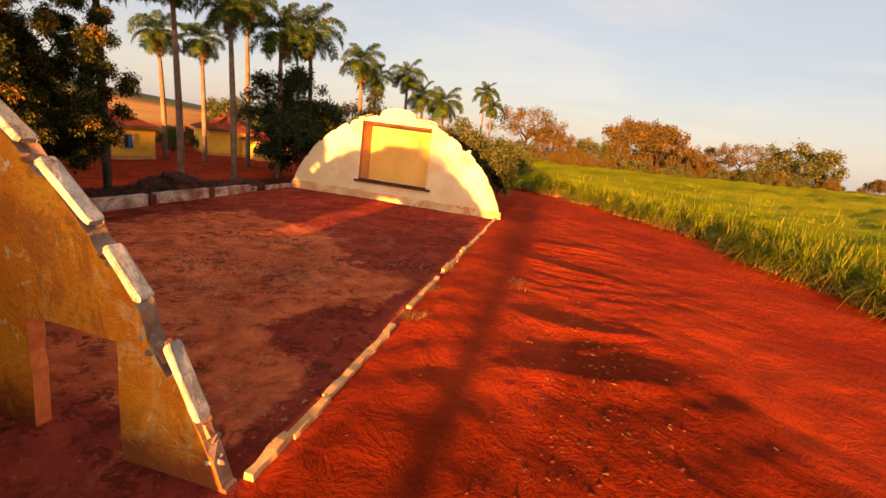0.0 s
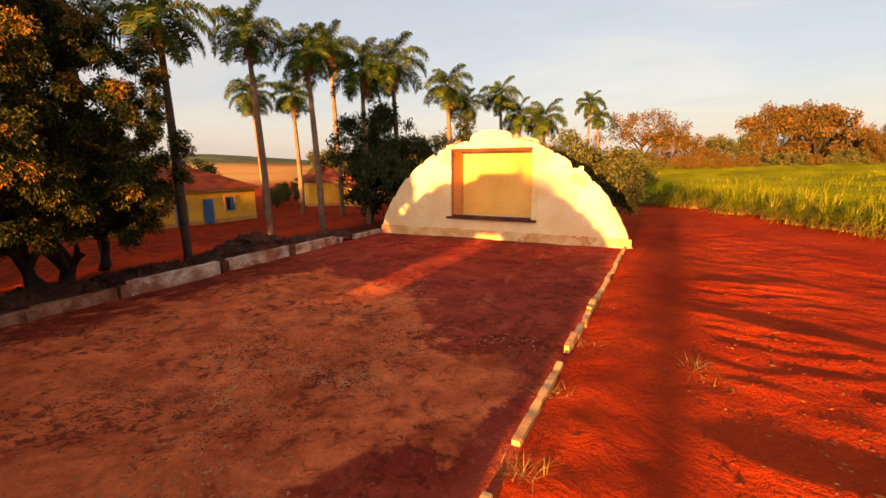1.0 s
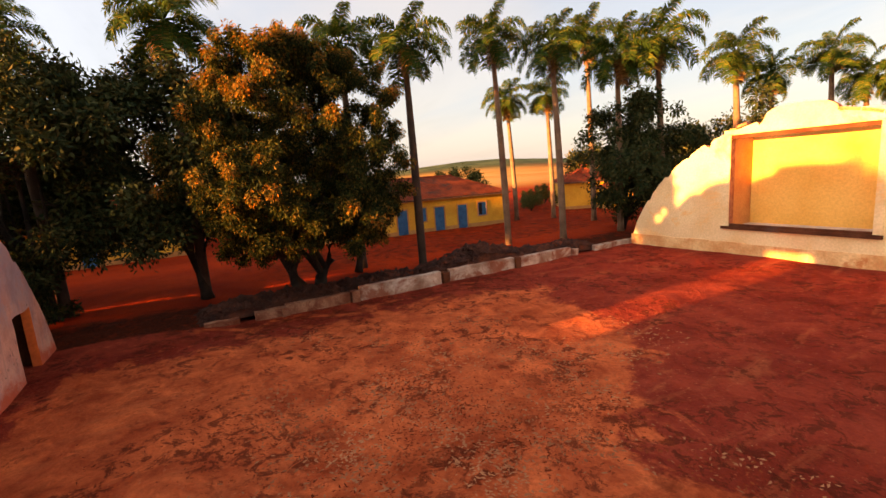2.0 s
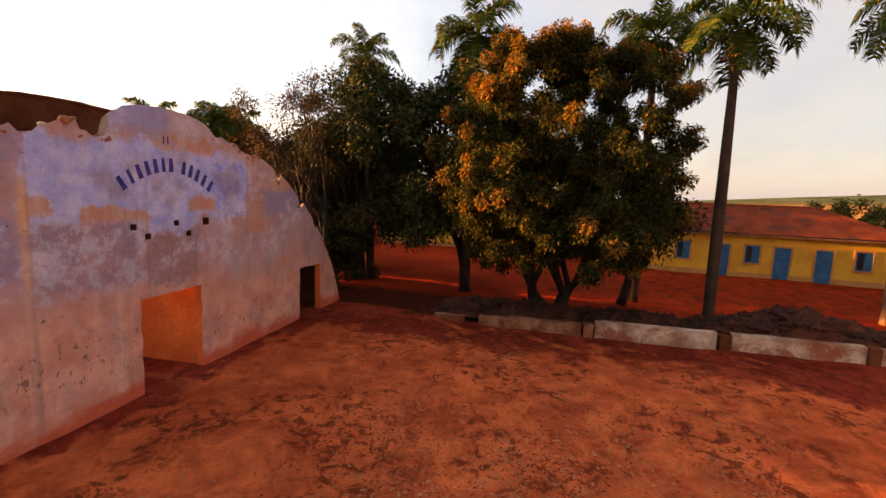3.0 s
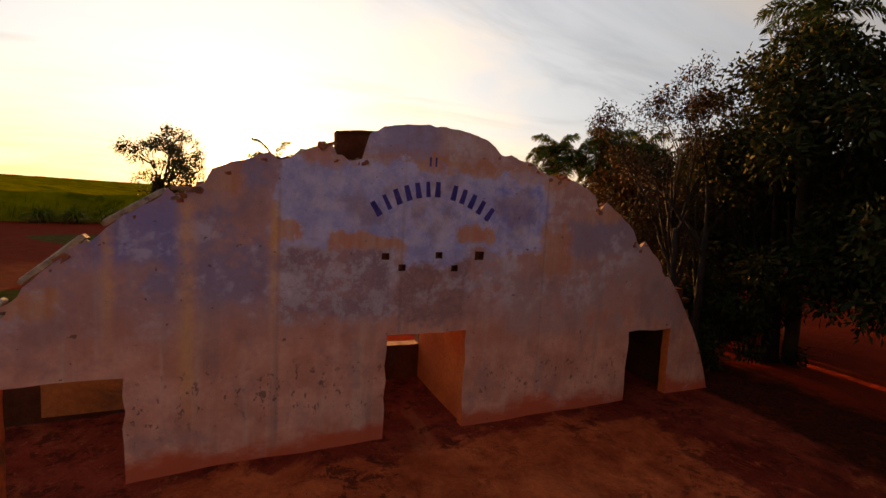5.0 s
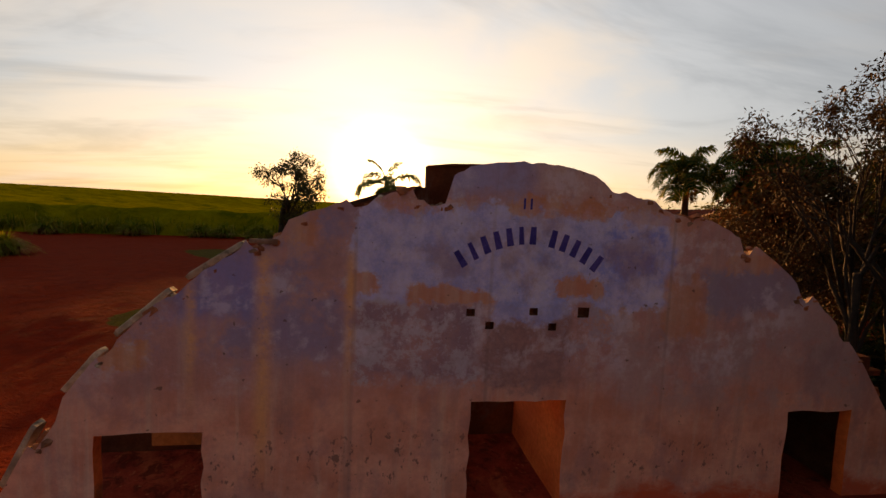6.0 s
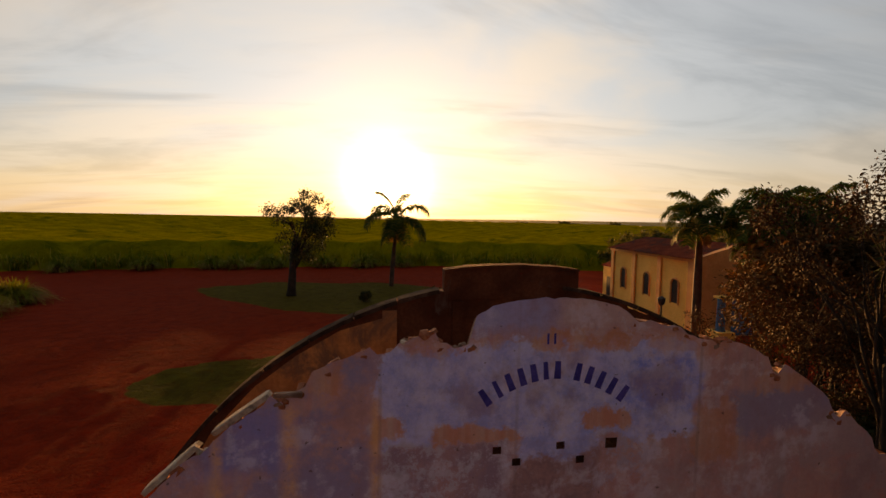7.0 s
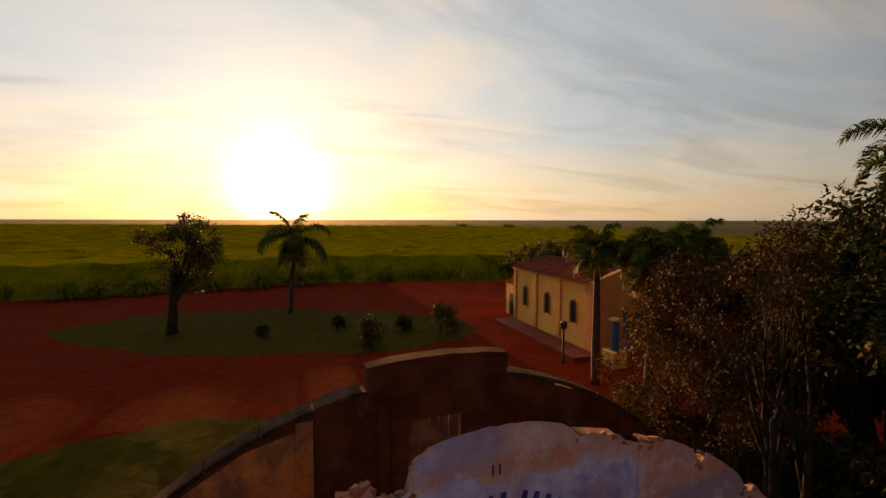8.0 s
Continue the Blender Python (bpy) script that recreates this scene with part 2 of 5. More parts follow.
PAINTED = painted_plaster()
def ochre_plaster():
    """Orange limewash, run pale in streaks, scuffed to bare render, splashed with earth along the foot."""
    m, n, b = material("ochre_plaster")
    v = n.coords()
    x, y, z = n.split(v)
    broad, mid, grain = n.noise(v, 0.5, 5, 0.6, 0.4), n.noise(v, 1.9, 6, 0.7, 0.8), n.noise(v, 16, 4, 0.7)
    runs = n.noise(n.mapped(v, (2.4, 2.4, 0.22)), 1.5, 5, 0.65, 0.5)
    col = n.mix(n.step(broad, 0.3, 0.68), (0.84, 0.19, 0.010), (1.0, 0.36, 0.025))
    col = n.mix(n.step(runs, 0.52, 0.68, 0.0, 0.5), col, (0.95, 0.50, 0.12))
    col = n.mix(n.step(n.noise(v, 0.8, 6, 0.66, 0.8), 0.57, 0.66, 0.0, 0.6), col, (0.92, 0.56, 0.24))
    col = n.mix(n.step(mid, 0.60, 0.72, 0.0, 0.7), col, (0.40, 0.10, 0.02))
    col = n.mix(n.step(n.noise(n.mapped(v, (1.0, 1.0, 0.55), loc=(3, 0, 1)), 0.9, 8, 0.7, 1.0), 0.54, 0.62, 0.0, 0.6), col, (0.52, 0.115, 0.018))
    col = n.mix(n.step(n.noise(n.mapped(v, (1.0, 1.0, 0.7), loc=(8, 0, 5)), 1.4, 8, 0.72, 1.0), 0.60, 0.64, 0.0, 0.75), col, (0.96, 0.66, 0.34))
    foot = n.step(n.math("ADD", z, n.math("MULTIPLY", mid, 1.6)), 1.9, 1.0)
    col = n.mix(n.math("MULTIPLY", foot, 0.85), col, (0.20, 0.04, 0.015))
    col = n.mix(n.step(grain, 0.45, 0.8, 0.0, 0.3), col, (0.34, 0.10, 0.02))
    n.put(b.inputs["Base Color"], col)
    b.inputs["Roughness"].default_value = 0.93
    b.inputs["Specular IOR Level"].default_value = 0.2
    n.put(b.inputs["Normal"], n.bump(n.math("ADD", n.math("MULTIPLY", mid, 2.6), grain), 0.7, 0.05))
    return m


OCHRE = ochre_plaster()
BARED = surface("bared_base_render", (0.70, 0.30, 0.11), (0.94, 0.60, 0.30), 0.9, 9, 0.93, 0.6, 0.04, (0.58, 0.17, 0.05), 0.54)
RUSSET = surface("russet_plaster", (0.70, 0.12, 0.030), (0.93, 0.22, 0.055), 0.7, 10, 0.92, 0.4, 0.03, (0.20, 0.07, 0.03), 0.58)
BROWN = surface("stained_and_shaded_plaster", (0.070, 0.022, 0.012), (0.155, 0.055, 0.028), 0.9, 14, 0.95, 0.4, 0.03, (0.10, 0.06, 0.05), 0.55, sheen=0.03)
PANEL = surface("weathered_ochre_panel", (0.34, 0.12, 0.045), (0.66, 0.25, 0.085), 0.8, 11, 0.94, 0.5, 0.03, (0.17, 0.085, 0.055), 0.49, sheen=0.05)
CREAM = surface("cream_limewash", (0.82, 0.50, 0.25), (0.93, 0.66, 0.38), 0.5, 10, 0.9, 0.4, 0.03, (0.84, 0.40, 0.13), 0.53)
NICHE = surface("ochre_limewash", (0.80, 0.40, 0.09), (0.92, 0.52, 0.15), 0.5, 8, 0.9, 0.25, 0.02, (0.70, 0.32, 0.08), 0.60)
WORN_EDGE = surface("worn_plaster_edge", (0.13, 0.065, 0.04), (0.36, 0.23, 0.17), 2.2, 16, 0.93, 0.7, 0.03, (0.32, 0.12, 0.06), 0.55)
BRICK = surface("old_brick", (0.26, 0.08, 0.04), (0.48, 0.20, 0.10), 3.0, 30, 0.95, 0.6, 0.02, (0.60, 0.50, 0.42), 0.62)
CONCRETE = surface("weathered_concrete", (0.36, 0.32, 0.29), (0.66, 0.60, 0.54), 1.6, 20, 0.93, 0.6, 0.02, (0.14, 0.11, 0.10), 0.56)
WHITEWASH = surface("flaking_whitewash", (0.26, 0.14, 0.09), (0.66, 0.52, 0.42), 1.1, 14, 0.92, 0.7, 0.03, (0.22, 0.055, 0.022), 0.46)
FOOTING = surface("pale_footing", (0.44, 0.18, 0.055), (0.72, 0.38, 0.15), 1.4, 16, 0.95, 0.7, 0.03, (0.34, 0.10, 0.035), 0.60)
COPING = surface("stained_coping", (0.25, 0.19, 0.145), (0.62, 0.50, 0.38), 2.2, 18, 0.93, 0.7, 0.03, (0.10, 0.07, 0.05), 0.54)
DARK_COPING = surface("mouldy_coping", (0.032, 0.019, 0.014), (0.095, 0.058, 0.042), 2.2, 18, 0.97, 0.7, 0.03, (0.26, 0.19, 0.14), 0.66, sheen=0.02)
STAINED = surface("stained_wall_foot", (0.16, 0.045, 0.02), (0.40, 0.20, 0.12), 1.3, 12, 0.95, 0.7, 0.03, (0.14, 0.03, 0.012), 0.48)
RED_CEMENT = surface("red_cement", (0.16, 0.028, 0.016), (0.26, 0.050, 0.026), 0.9, 12, 0.8, 0.3, 0.01)
RUBBLE = surface("dark_rubble", (0.030, 0.010, 0.006), (0.105, 0.030, 0.014), 1.5, 9, 0.97, 1.0, 0.08, (0.22, 0.045, 0.015), 0.58)
BARK = surface("grey_bark", (0.012, 0.008, 0.006), (0.040, 0.026, 0.018), 2.0, 18, 0.95, 0.8, 0.03)
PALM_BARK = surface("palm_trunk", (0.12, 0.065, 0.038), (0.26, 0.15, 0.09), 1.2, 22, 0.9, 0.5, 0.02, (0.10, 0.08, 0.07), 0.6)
# copy of the palm bark with shade put into its colour
SHADED_PALM = surface("shaded_palm_trunk", (0.035, 0.020, 0.013), (0.090, 0.052, 0.034), 1.2, 22, 0.9, 0.5, 0.02, (0.03, 0.024, 0.02), 0.6)
SHAFT = surface("palm_crownshaft", (0.10, 0.16, 0.05), (0.20, 0.26, 0.09), 2.0, 14, 0.5, 0.2, 0.01)
YELLOW = surface("yellow_wall_paint", (0.72, 0.34, 0.035), (0.88, 0.48, 0.06), 0.7, 9, 0.85, 0.25, 0.02, (0.50, 0.24, 0.10), 0.64)
CHURCH_YELLOW = surface("church_paint", (0.78, 0.44, 0.09), (0.90, 0.56, 0.14), 0.6, 9, 0.85, 0.25, 0.02, (0.52, 0.30, 0.14), 0.66)
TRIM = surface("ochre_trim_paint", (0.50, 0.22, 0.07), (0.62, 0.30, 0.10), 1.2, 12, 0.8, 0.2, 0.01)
BLUE = surface("blue_paint", (0.02, 0.09, 0.20), (0.04, 0.16, 0.32), 1.5, 16, 0.6, 0.2, 0.01)
TILE = surface("clay_roof_tile", (0.13, 0.026, 0.014), (0.26, 0.052, 0.022), 0.9, 7, 0.9, 0.5, 0.03, (0.06, 0.03, 0.024), 0.5, sheen=0.05)
DARK = surface("dark_opening", (0.012, 0.010, 0.010), (0.03, 0.025, 0.022), 1.0, 9, 0.6, 0.1, 0.01)
WOOD = surface("weathered_boards", (0.12, 0.06, 0.04), (0.30, 0.16, 0.10), 2.0, 24, 0.9, 0.5, 0.01)
IRON = surface("dark_iron", (0.02, 0.018, 0.016), (0.05, 0.04, 0.035), 3.0, 30, 0.6, 0.2, 0.005)
INK = surface("dark_blue_wall_paint", (0.035, 0.03, 0.22), (0.08, 0.07, 0.36), 4.0, 30, 0.9, 0.2, 0.004)
CLOD = surface("earth_clods", (0.13, 0.022, 0.010), (0.30, 0.062, 0.024), 0.4, 12, 0.97, 0.6, 0.02, sheen=0.0)
CRUMB = surface("pale_crumbs", (0.26, 0.085, 0.040), (0.52, 0.21, 0.10), 0.5, 12, 0.95, 0.3, 0.01, sheen=0.0)
STRAW = surface("dry_litter", (0.20, 0.06, 0.016), (0.46, 0.19, 0.05), 0.5, 12, 0.95, 0.3, 0.01, sheen=0.0)

MANGO_LEAF = foliage("mango_leaves", [(0.0, (0.010, 0.016, 0.006)), (0.55, (0.026, 0.032, 0.009)), (0.88, (0.070, 0.062, 0.015)), (1.0, (0.190, 0.100, 0.024))], 0.2)
YOUNG_LEAF = foliage("young_mango_leaves", [(0.0, (0.070, 0.062, 0.015)), (0.55, (0.160, 0.088, 0.018)), (1.0, (0.310, 0.098, 0.017))], 0.2)
BUSH_LEAF = foliage("bush_leaves", [(0.0, (0.030, 0.041, 0.014)), (0.6, (0.080, 0.083, 0.025)), (1.0, (0.180, 0.138, 0.051))], 0.25)
DARK_LEAF = foliage("dark_leaves", [(0.0, (0.016, 0.027, 0.013)), (0.6, (0.040, 0.050, 0.018)), (1.0, (0.085, 0.066, 0.026))], 0.08)
BROWN_LEAF = foliage("dry_season_leaves", [(0.0, (0.030, 0.022, 0.011)), (0.5, (0.070, 0.042, 0.018)), (1.0, (0.140, 0.070, 0.030))], 0.15)
THIN_LEAF = foliage("thin_tree_leaves", [(0.0, (0.030, 0.020, 0.010)), (0.55, (0.056, 0.031, 0.015)), (1.0, (0.090, 0.045, 0.020))], 0.05)
RUST_LEAF = foliage("rust_leaves", [(0.0, (0.05, 0.05, 0.014)), (0.5, (0.11, 0.072, 0.020)), (1.0, (0.22, 0.10, 0.030))])
PALM_LEAF = foliage("palm_leaflets", [(0.0, (0.018, 0.040, 0.008)), (0.7, (0.045, 0.075, 0.014)), (1.0, (0.15, 0.12, 0.025))], 0.3, 0.55)
DEAD_FROND = foliage("dead_frond", [(0.0, (0.10, 0.05, 0.02)), (0.6, (0.22, 0.11, 0.04)), (1.0, (0.34, 0.19, 0.07))], 0.3)
CANE_LEAF = foliage("cane_blades", [(0.0, (0.055, 0.085, 0.005)), (0.5, (0.125, 0.150, 0.009)), (0.82, (0.21, 0.20, 0.018)), (1.0, (0.36, 0.25, 0.06))], 0.34, 0.5)
CANE_STRAW = foliage("cane_straw", [(0.0, (0.050, 0.024, 0.008)), (0.45, (0.16, 0.080, 0.025)), (0.8, (0.32, 0.18, 0.060)), (1.0, (0.52, 0.34, 0.13))], 0.25)
CANE_TOP = surface("cane_canopy", (0.14, 0.142, 0.004), (0.265, 0.245, 0.008), 0.10, 3.0, 0.85, 1.0, 0.3, (0.08, 0.12, 0.004), 0.58, sheen=0.02)
CANE_FAR = surface("cane_canopy_far", (0.120, 0.105, 0.003), (0.21, 0.175, 0.005), 0.25, 1.5, 0.95, 0.9, 0.3, (0.050, 0.060, 0.003), 0.52, sheen=0.0)


def laterite():
    """Red earth; the vertex layers say where lawn, dust, dry fields, far woods and painted shade take over."""
    m, n, b = material("red_earth")
    v = n.coords()

    def layer(name):
        a = n.add("ShaderNodeAttribute")
        a.attribute_name = name
        return a.outputs["Fac"]

    broad, mid, grain = n.noise(v, 0.22, 5, 0.6, 0.4), n.noise(v, 1.3, 6, 0.68, 0.5), n.noise(v, 11, 5, 0.7)
    col = n.mix(n.step(broad, 0.3, 0.7), (0.245, 0.020, 0.006), (0.37, 0.036, 0.008))
    col = n.mix(n.step(mid, 0.45, 0.75, 0.0, 0.5), col, (0.19, 0.024, 0.009))
    # old red cement floor, polished dark, with drifts of pale dust and trodden clods on it
    plume = n.noise(v, 0.42, 8, 0.64, 1.3)
    crumb = n.noise(v, 3.2, 8, 0.74, 0.4)
    drift = n.math("ADD", layer("dust"), n.math("ADD", n.math("MULTIPLY", n.math("SUBTRACT", plume, 0.5), 1.9), n.math("MULTIPLY", n.math("SUBTRACT", crumb, 0.5), 0.4)))
    cement = n.mix(n.step(n.noise(v, 0.6, 6, 0.66, 0.8), 0.3, 0.7), (0.21, 0.026, 0.016), (0.34, 0.052, 0.027))
    powder = n.mix(n.step(n.noise(v, 0.9, 7, 0.68, 0.6), 0.32, 0.68), (0.38, 0.064, 0.024), (0.74, 0.160, 0.055))
    hall = n.mix(n.step(drift, 0.34, 0.56), cement, powder)
    wash = n.noise(n.mapped(v, (0.9, 0.35, 1.0), rot=(0, 0, 0.7)), 0.9, 7, 0.64, 1.2)
    hall = n.mix(n.step(wash, 0.54, 0.72, 0.0, 0.5), hall, (0.50, 0.125, 0.050))
    trod = n.math("MULTIPLY", n.step(n.noise(v, 2.2, 8, 0.76, 0.6), 0.50, 0.57), n.step(n.noise(v, 0.36, 5, 0.6, 0.6), 0.40, 0.56))
    hall = n.mix(n.math("MULTIPLY", trod, 0.8), hall, (0.105, 0.020, 0.011))
    hall = n.mix(n.step(n.noise(v, 7.0, 6, 0.75), 0.60, 0.66, 0.0, 0.5), hall, (0.60, 0.19, 0.085))
    hall = n.mix(n.step(n.noise(n.mapped(v, (1.0, 0.7, 1.0), loc=(2, 5, 0)), 0.24, 6, 0.62, 0.8), 0.50, 0.62, 0.0, 0.55), hall, n.mix(1.0, hall, (0.58, 0.48, 0.48), "MULTIPLY"))
    col = n.mix(n.step(n.math("ADD", layer("hall"), n.math("MULTIPLY", n.math("SUBTRACT", mid, 0.5), 0.9)), 0.3, 0.7), col, hall)
    # shade of rough earth seen against the sun, put into the colour
    col = n.mix(n.step(n.math("ADD", layer("earth_shade"), n.math("MULTIPLY", n.math("SUBTRACT", broad, 0.5), 0.8)), 0.35, 0.65, 0.0, 0.9), col, n.mix(n.step(mid, 0.3, 0.7), (0.105, 0.0092, 0.0025), (0.190, 0.0168, 0.0035)))
    # brown leaf litter, together with tree shade painted into the ground colour
    col = n.mix(n.step(n.math("ADD", layer("litter_shade"), n.math("MULTIPLY", n.math("SUBTRACT", mid, 0.5), 1.2)), 0.25, 0.75), col, n.mix(n.step(grain, 0.35, 0.7), (0.030, 0.009, 0.005), (0.115, 0.022, 0.009)))
    lawn = n.mix(n.step(mid, 0.3, 0.7), (0.045, 0.032, 0.003), (0.075, 0.060, 0.005))
    col = n.mix(n.step(n.math("ADD", layer("lawn"), n.math("MULTIPLY", n.math("SUBTRACT", mid, 0.5), 0.8)), 0.4, 0.6), col, lawn)
    col = n.mix(layer("dry"), col, n.mix(n.step(n.noise(v, 0.012, 4), 0.4, 0.6), (0.52, 0.22, 0.05), (0.60, 0.30, 0.09)))
    col = n.mix(layer("wood"), col, n.mix(n.step(n.noise(v, 0.02, 6, 0.7), 0.35, 0.65), (0.05, 0.065, 0.03), (0.12, 0.13, 0.06)))
    col = n.mix(n.step(grain, 0.35, 0.8, 0.0, 0.45), col, n.mix(1.0, col, (0.45, 0.40, 0.40), "MULTIPLY"))
    n.put(b.inputs["Base Color"], col)
    b.inputs["Roughness"].default_value = 0.96
    b.inputs["Specular IOR Level"].default_value = 0.02
    n.put(b.inputs["Normal"], n.bump(n.math("ADD", n.math("MULTIPLY", mid, 2.2), n.math("ADD", n.math("MULTIPLY", grain, 0.4), n.math("MULTIPLY", n.math("MULTIPLY", crumb, layer("hall")), 1.2))), 0.9, 0.10))
    return m


EARTH = laterite()


# ---------------------------------------------------------------- building blocks
class Geo:
    """Vertices and faces that grow by simple solids."""

    def __init__(self):
        self.v, self.f, self.m = [], [], []

    def add(self, verts, faces, slot=0):
        k = len(self.v)
        self.v += [tuple(p) for p in verts]
        self.f += [tuple(k + i for i in face) for face in faces]
        self.m += [slot] * len(faces)
        return self

    def box(self, lo, hi, slot=0, jitter=0.0, rng=random, turn=0.0, bevel=0.0):
        (x0, y0, z0), (x1, y1, z1) = lo, hi
        c = Vector(((x0 + x1) / 2, (y0 + y1) / 2, (z0 + z1) / 2))
        rot = Matrix.Rotation(turn, 3, "Z")
        pts = []
        for x, y, z in ((x0, y0, z0), (x1, y0, z0), (x1, y1, z0), (x0, y1, z0), (x0, y0, z1), (x1, y0, z1), (x1, y1, z1), (x0, y1, z1)):
            p = rot @ (Vector((x, y, z)) - c) + c
            pts.append(p + Vector([rng.uniform(-jitter, jitter) for _ in range(3)]) if jitter else p)
        return self.add(pts, [(3, 2, 1, 0), (4, 5, 6, 7), (0, 1, 5, 4), (1, 2, 6, 5), (2, 3, 7, 6), (3, 0, 4, 7)], slot)

    def tube(self, path, radii, sides=8, slot=0, cap=True):
        path = [Vector(p) for p in path]
        k0 = len(self.v)
        for i, p in enumerate(path):
            d = (path[min(i + 1, len(path) - 1)] - path[max(i - 1, 0)]).normalized()
            a = d.orthogonal().normalized() if abs(d.z) < 0.9 else d.cross(Vector((0, 1, 0))).normalized()
            b = d.cross(a)
            for s in range(sides):
                t = 2 * math.pi * s / sides
                self.v.append(tuple(p + radii[i] * (math.cos(t) * a + math.sin(t) * b)))
        for i in range(len(path) - 1):
            for s in range(sides):
                a, b = k0 + i * sides + s, k0 + i * sides + (s + 1) % sides
                self.f.append((a, b, b + sides, a + sides))
                self.m.append(slot)
        if cap:
            self.f += [tuple(k0 + s for s in range(sides))[::-1], tuple(k0 + (len(path) - 1) * sides + s for s in range(sides))]
            self.m += [slot, slot]
        return self

    def mesh(self, name, mats, smooth=False):
        me = bpy.data.meshes.new(name)
        me.from_pydata(self.v, [], self.f)
        for mat in mats if isinstance(mats, (list, tuple)) else [mats]:
            me.materials.append(mat)
        if any(self.m):
            me.polygons.foreach_set("material_index", self.m)
        if smooth:
            me.polygons.foreach_set("use_smooth", [True] * len(self.f))
        me.update()
        return me


def part(name, geo, mats, parent=None, label="", smooth=False):
    """One mesh object, as a part under its thing."""
    ob = new(name, geo.mesh(name, mats, smooth) if isinstance(geo, Geo) else geo)
    if parent:
        ob.parent = parent
    return tagged(ob, label=label)


def thing(name, at, label, category, group="", kind="", turn=0.0):
    """An Empty at a thing's base, which its parts hang on."""
    ob = new(name)
    ob.empty_display_size = 0.2
    ob.matrix_basis = pose(*at, 0, 0, turn)
    return tagged(ob, label, category, group, kind)


def smooth_mesh(name, verts, faces, mat, per_face_slot=None):
    """A mesh from numpy arrays of equal-sided faces."""
    me = bpy.data.meshes.new(name)
    verts, faces = np.asarray(verts, np.float32), np.asarray(faces, np.int32)
    me.vertices.add(len(verts))
    me.vertices.foreach_set("co", verts.ravel())
    sides = faces.shape[1]
    me.loops.add(faces.size)
    me.loops.foreach_set("vertex_index", faces.ravel())
    me.polygons.add(len(faces))
    me.polygons.foreach_set("loop_start", np.arange(len(faces), dtype=np.int32) * sides)
    me.polygons.foreach_set("loop_total", np.full(len(faces), sides, np.int32))
    me.update(calc_edges=True)
    me.materials.append(mat)
    return me


def sstep(a, b, x):
    t = np.clip((np.asarray(x, float) - a) / (b - a), 0, 1)
    return t * t * (3 - 2 * t)


def wavy(x, y, scale, seed=0.0):
    """A cheap smooth field between about -1 and 1."""
    x, y = np.asarray(x, float) * scale, np.asarray(y, float) * scale
    return (np.sin(1.7 * x + 2.3 * np.sin(0.9 * y + seed)) + np.sin(2.1 * y + 1.9 * np.sin(1.1 * x + 2 * seed) + seed)
            + 0.5 * np.sin(3.9 * x + 4.3 * y + 1.3 * seed)) / 2.5


def height(x, y):
    """The lie of the land."""
    x, y = np.asarray(x, float), np.asarray(y, float)
    h = 0.13 * sstep(13, 5, y) * sstep(-6, -9, x) + 0.85 * sstep(1, -18, y) + 0.18 * sstep(-3.9, -2.6, x) * sstep(2, 8, y)
    h = h + 0.05 * wavy(x, y, 0.35) * sstep(4.0, 6.0, np.abs(y - 4.4) + 4)
    h = h - 0.20 * sstep(-6, -11, x) * sstep(-34, -27, x) * sstep(7, 12, y) * sstep(39, 21, y)
    r, a = np.hypot(x + 10, y), np.arctan2(x + 10, y)
    rise = np.clip(0.5 + 0.6 * np.cos(a - radians(115)), 0, 1)
    south = sstep(112, 138, np.degrees(a) % 360)
    h = h + rise * (6.3 * (1 - south) * sstep(52, 145, r) + 3.7 * south * sstep(60, 195, r))
    h = h + 26 * sstep(450, 900, r) * np.exp(-((np.degrees(a) + 55) / 16) ** 2)
    # crosswise ripples and low dunes of loose earth along the middle of the road
    rut = sstep(-1.2, 0.4, x) * sstep(5.2, 2.6, x) * sstep(5, 9, y) * sstep(34, 26, y)
    bow = y + 0.35 * np.sin(0.9 * x + 0.6) + 0.5 * wavy(x, y, 0.28, 4.0)
    dune = 1 - np.abs(np.sin(0.62 * bow + 1.2 * wavy(x, y, 0.16, 7.0)))
    rip = 1 - np.abs(np.sin(3.3 * bow + 1.6 * wavy(x, y, 0.55, 2.0)))
    h = h + rut * (0.12 * dune ** 2 + 0.055 * rip * sstep(0.1, 0.7, 0.5 + 0.5 * wavy(x, y, 0.45, 5.0)) * (0.4 + 0.6 * sstep(12, 17, y)))
    h = h + 0.022 * wavy(x, y, 1.7, 3.0) * sstep(-3.4, -2.5, x) * sstep(9, 6, x)
    return h + 0.018 * wavy(x, y, 1.6, 1.0) * (r < 90)


def ground_z(x, y):
    return float(height(x, y))


# ---------------------------------------------------------------- ground
def axis(fine_lo, fine_hi, step, mid_lo, mid_hi, mid):
    a = list(np.arange(fine_lo, fine_hi, step))
    lo, hi, d = fine_lo, a[-1], mid
    while lo > mid_lo:
        lo -= mid
        a.insert(0, lo)
    while hi < mid_hi:
        hi += mid
        a.append(hi)
    while hi < 4200:
        d *= 1.2
        hi, lo = hi + d, lo - d
        a.append(hi), a.insert(0, lo)
    return np.array(a)


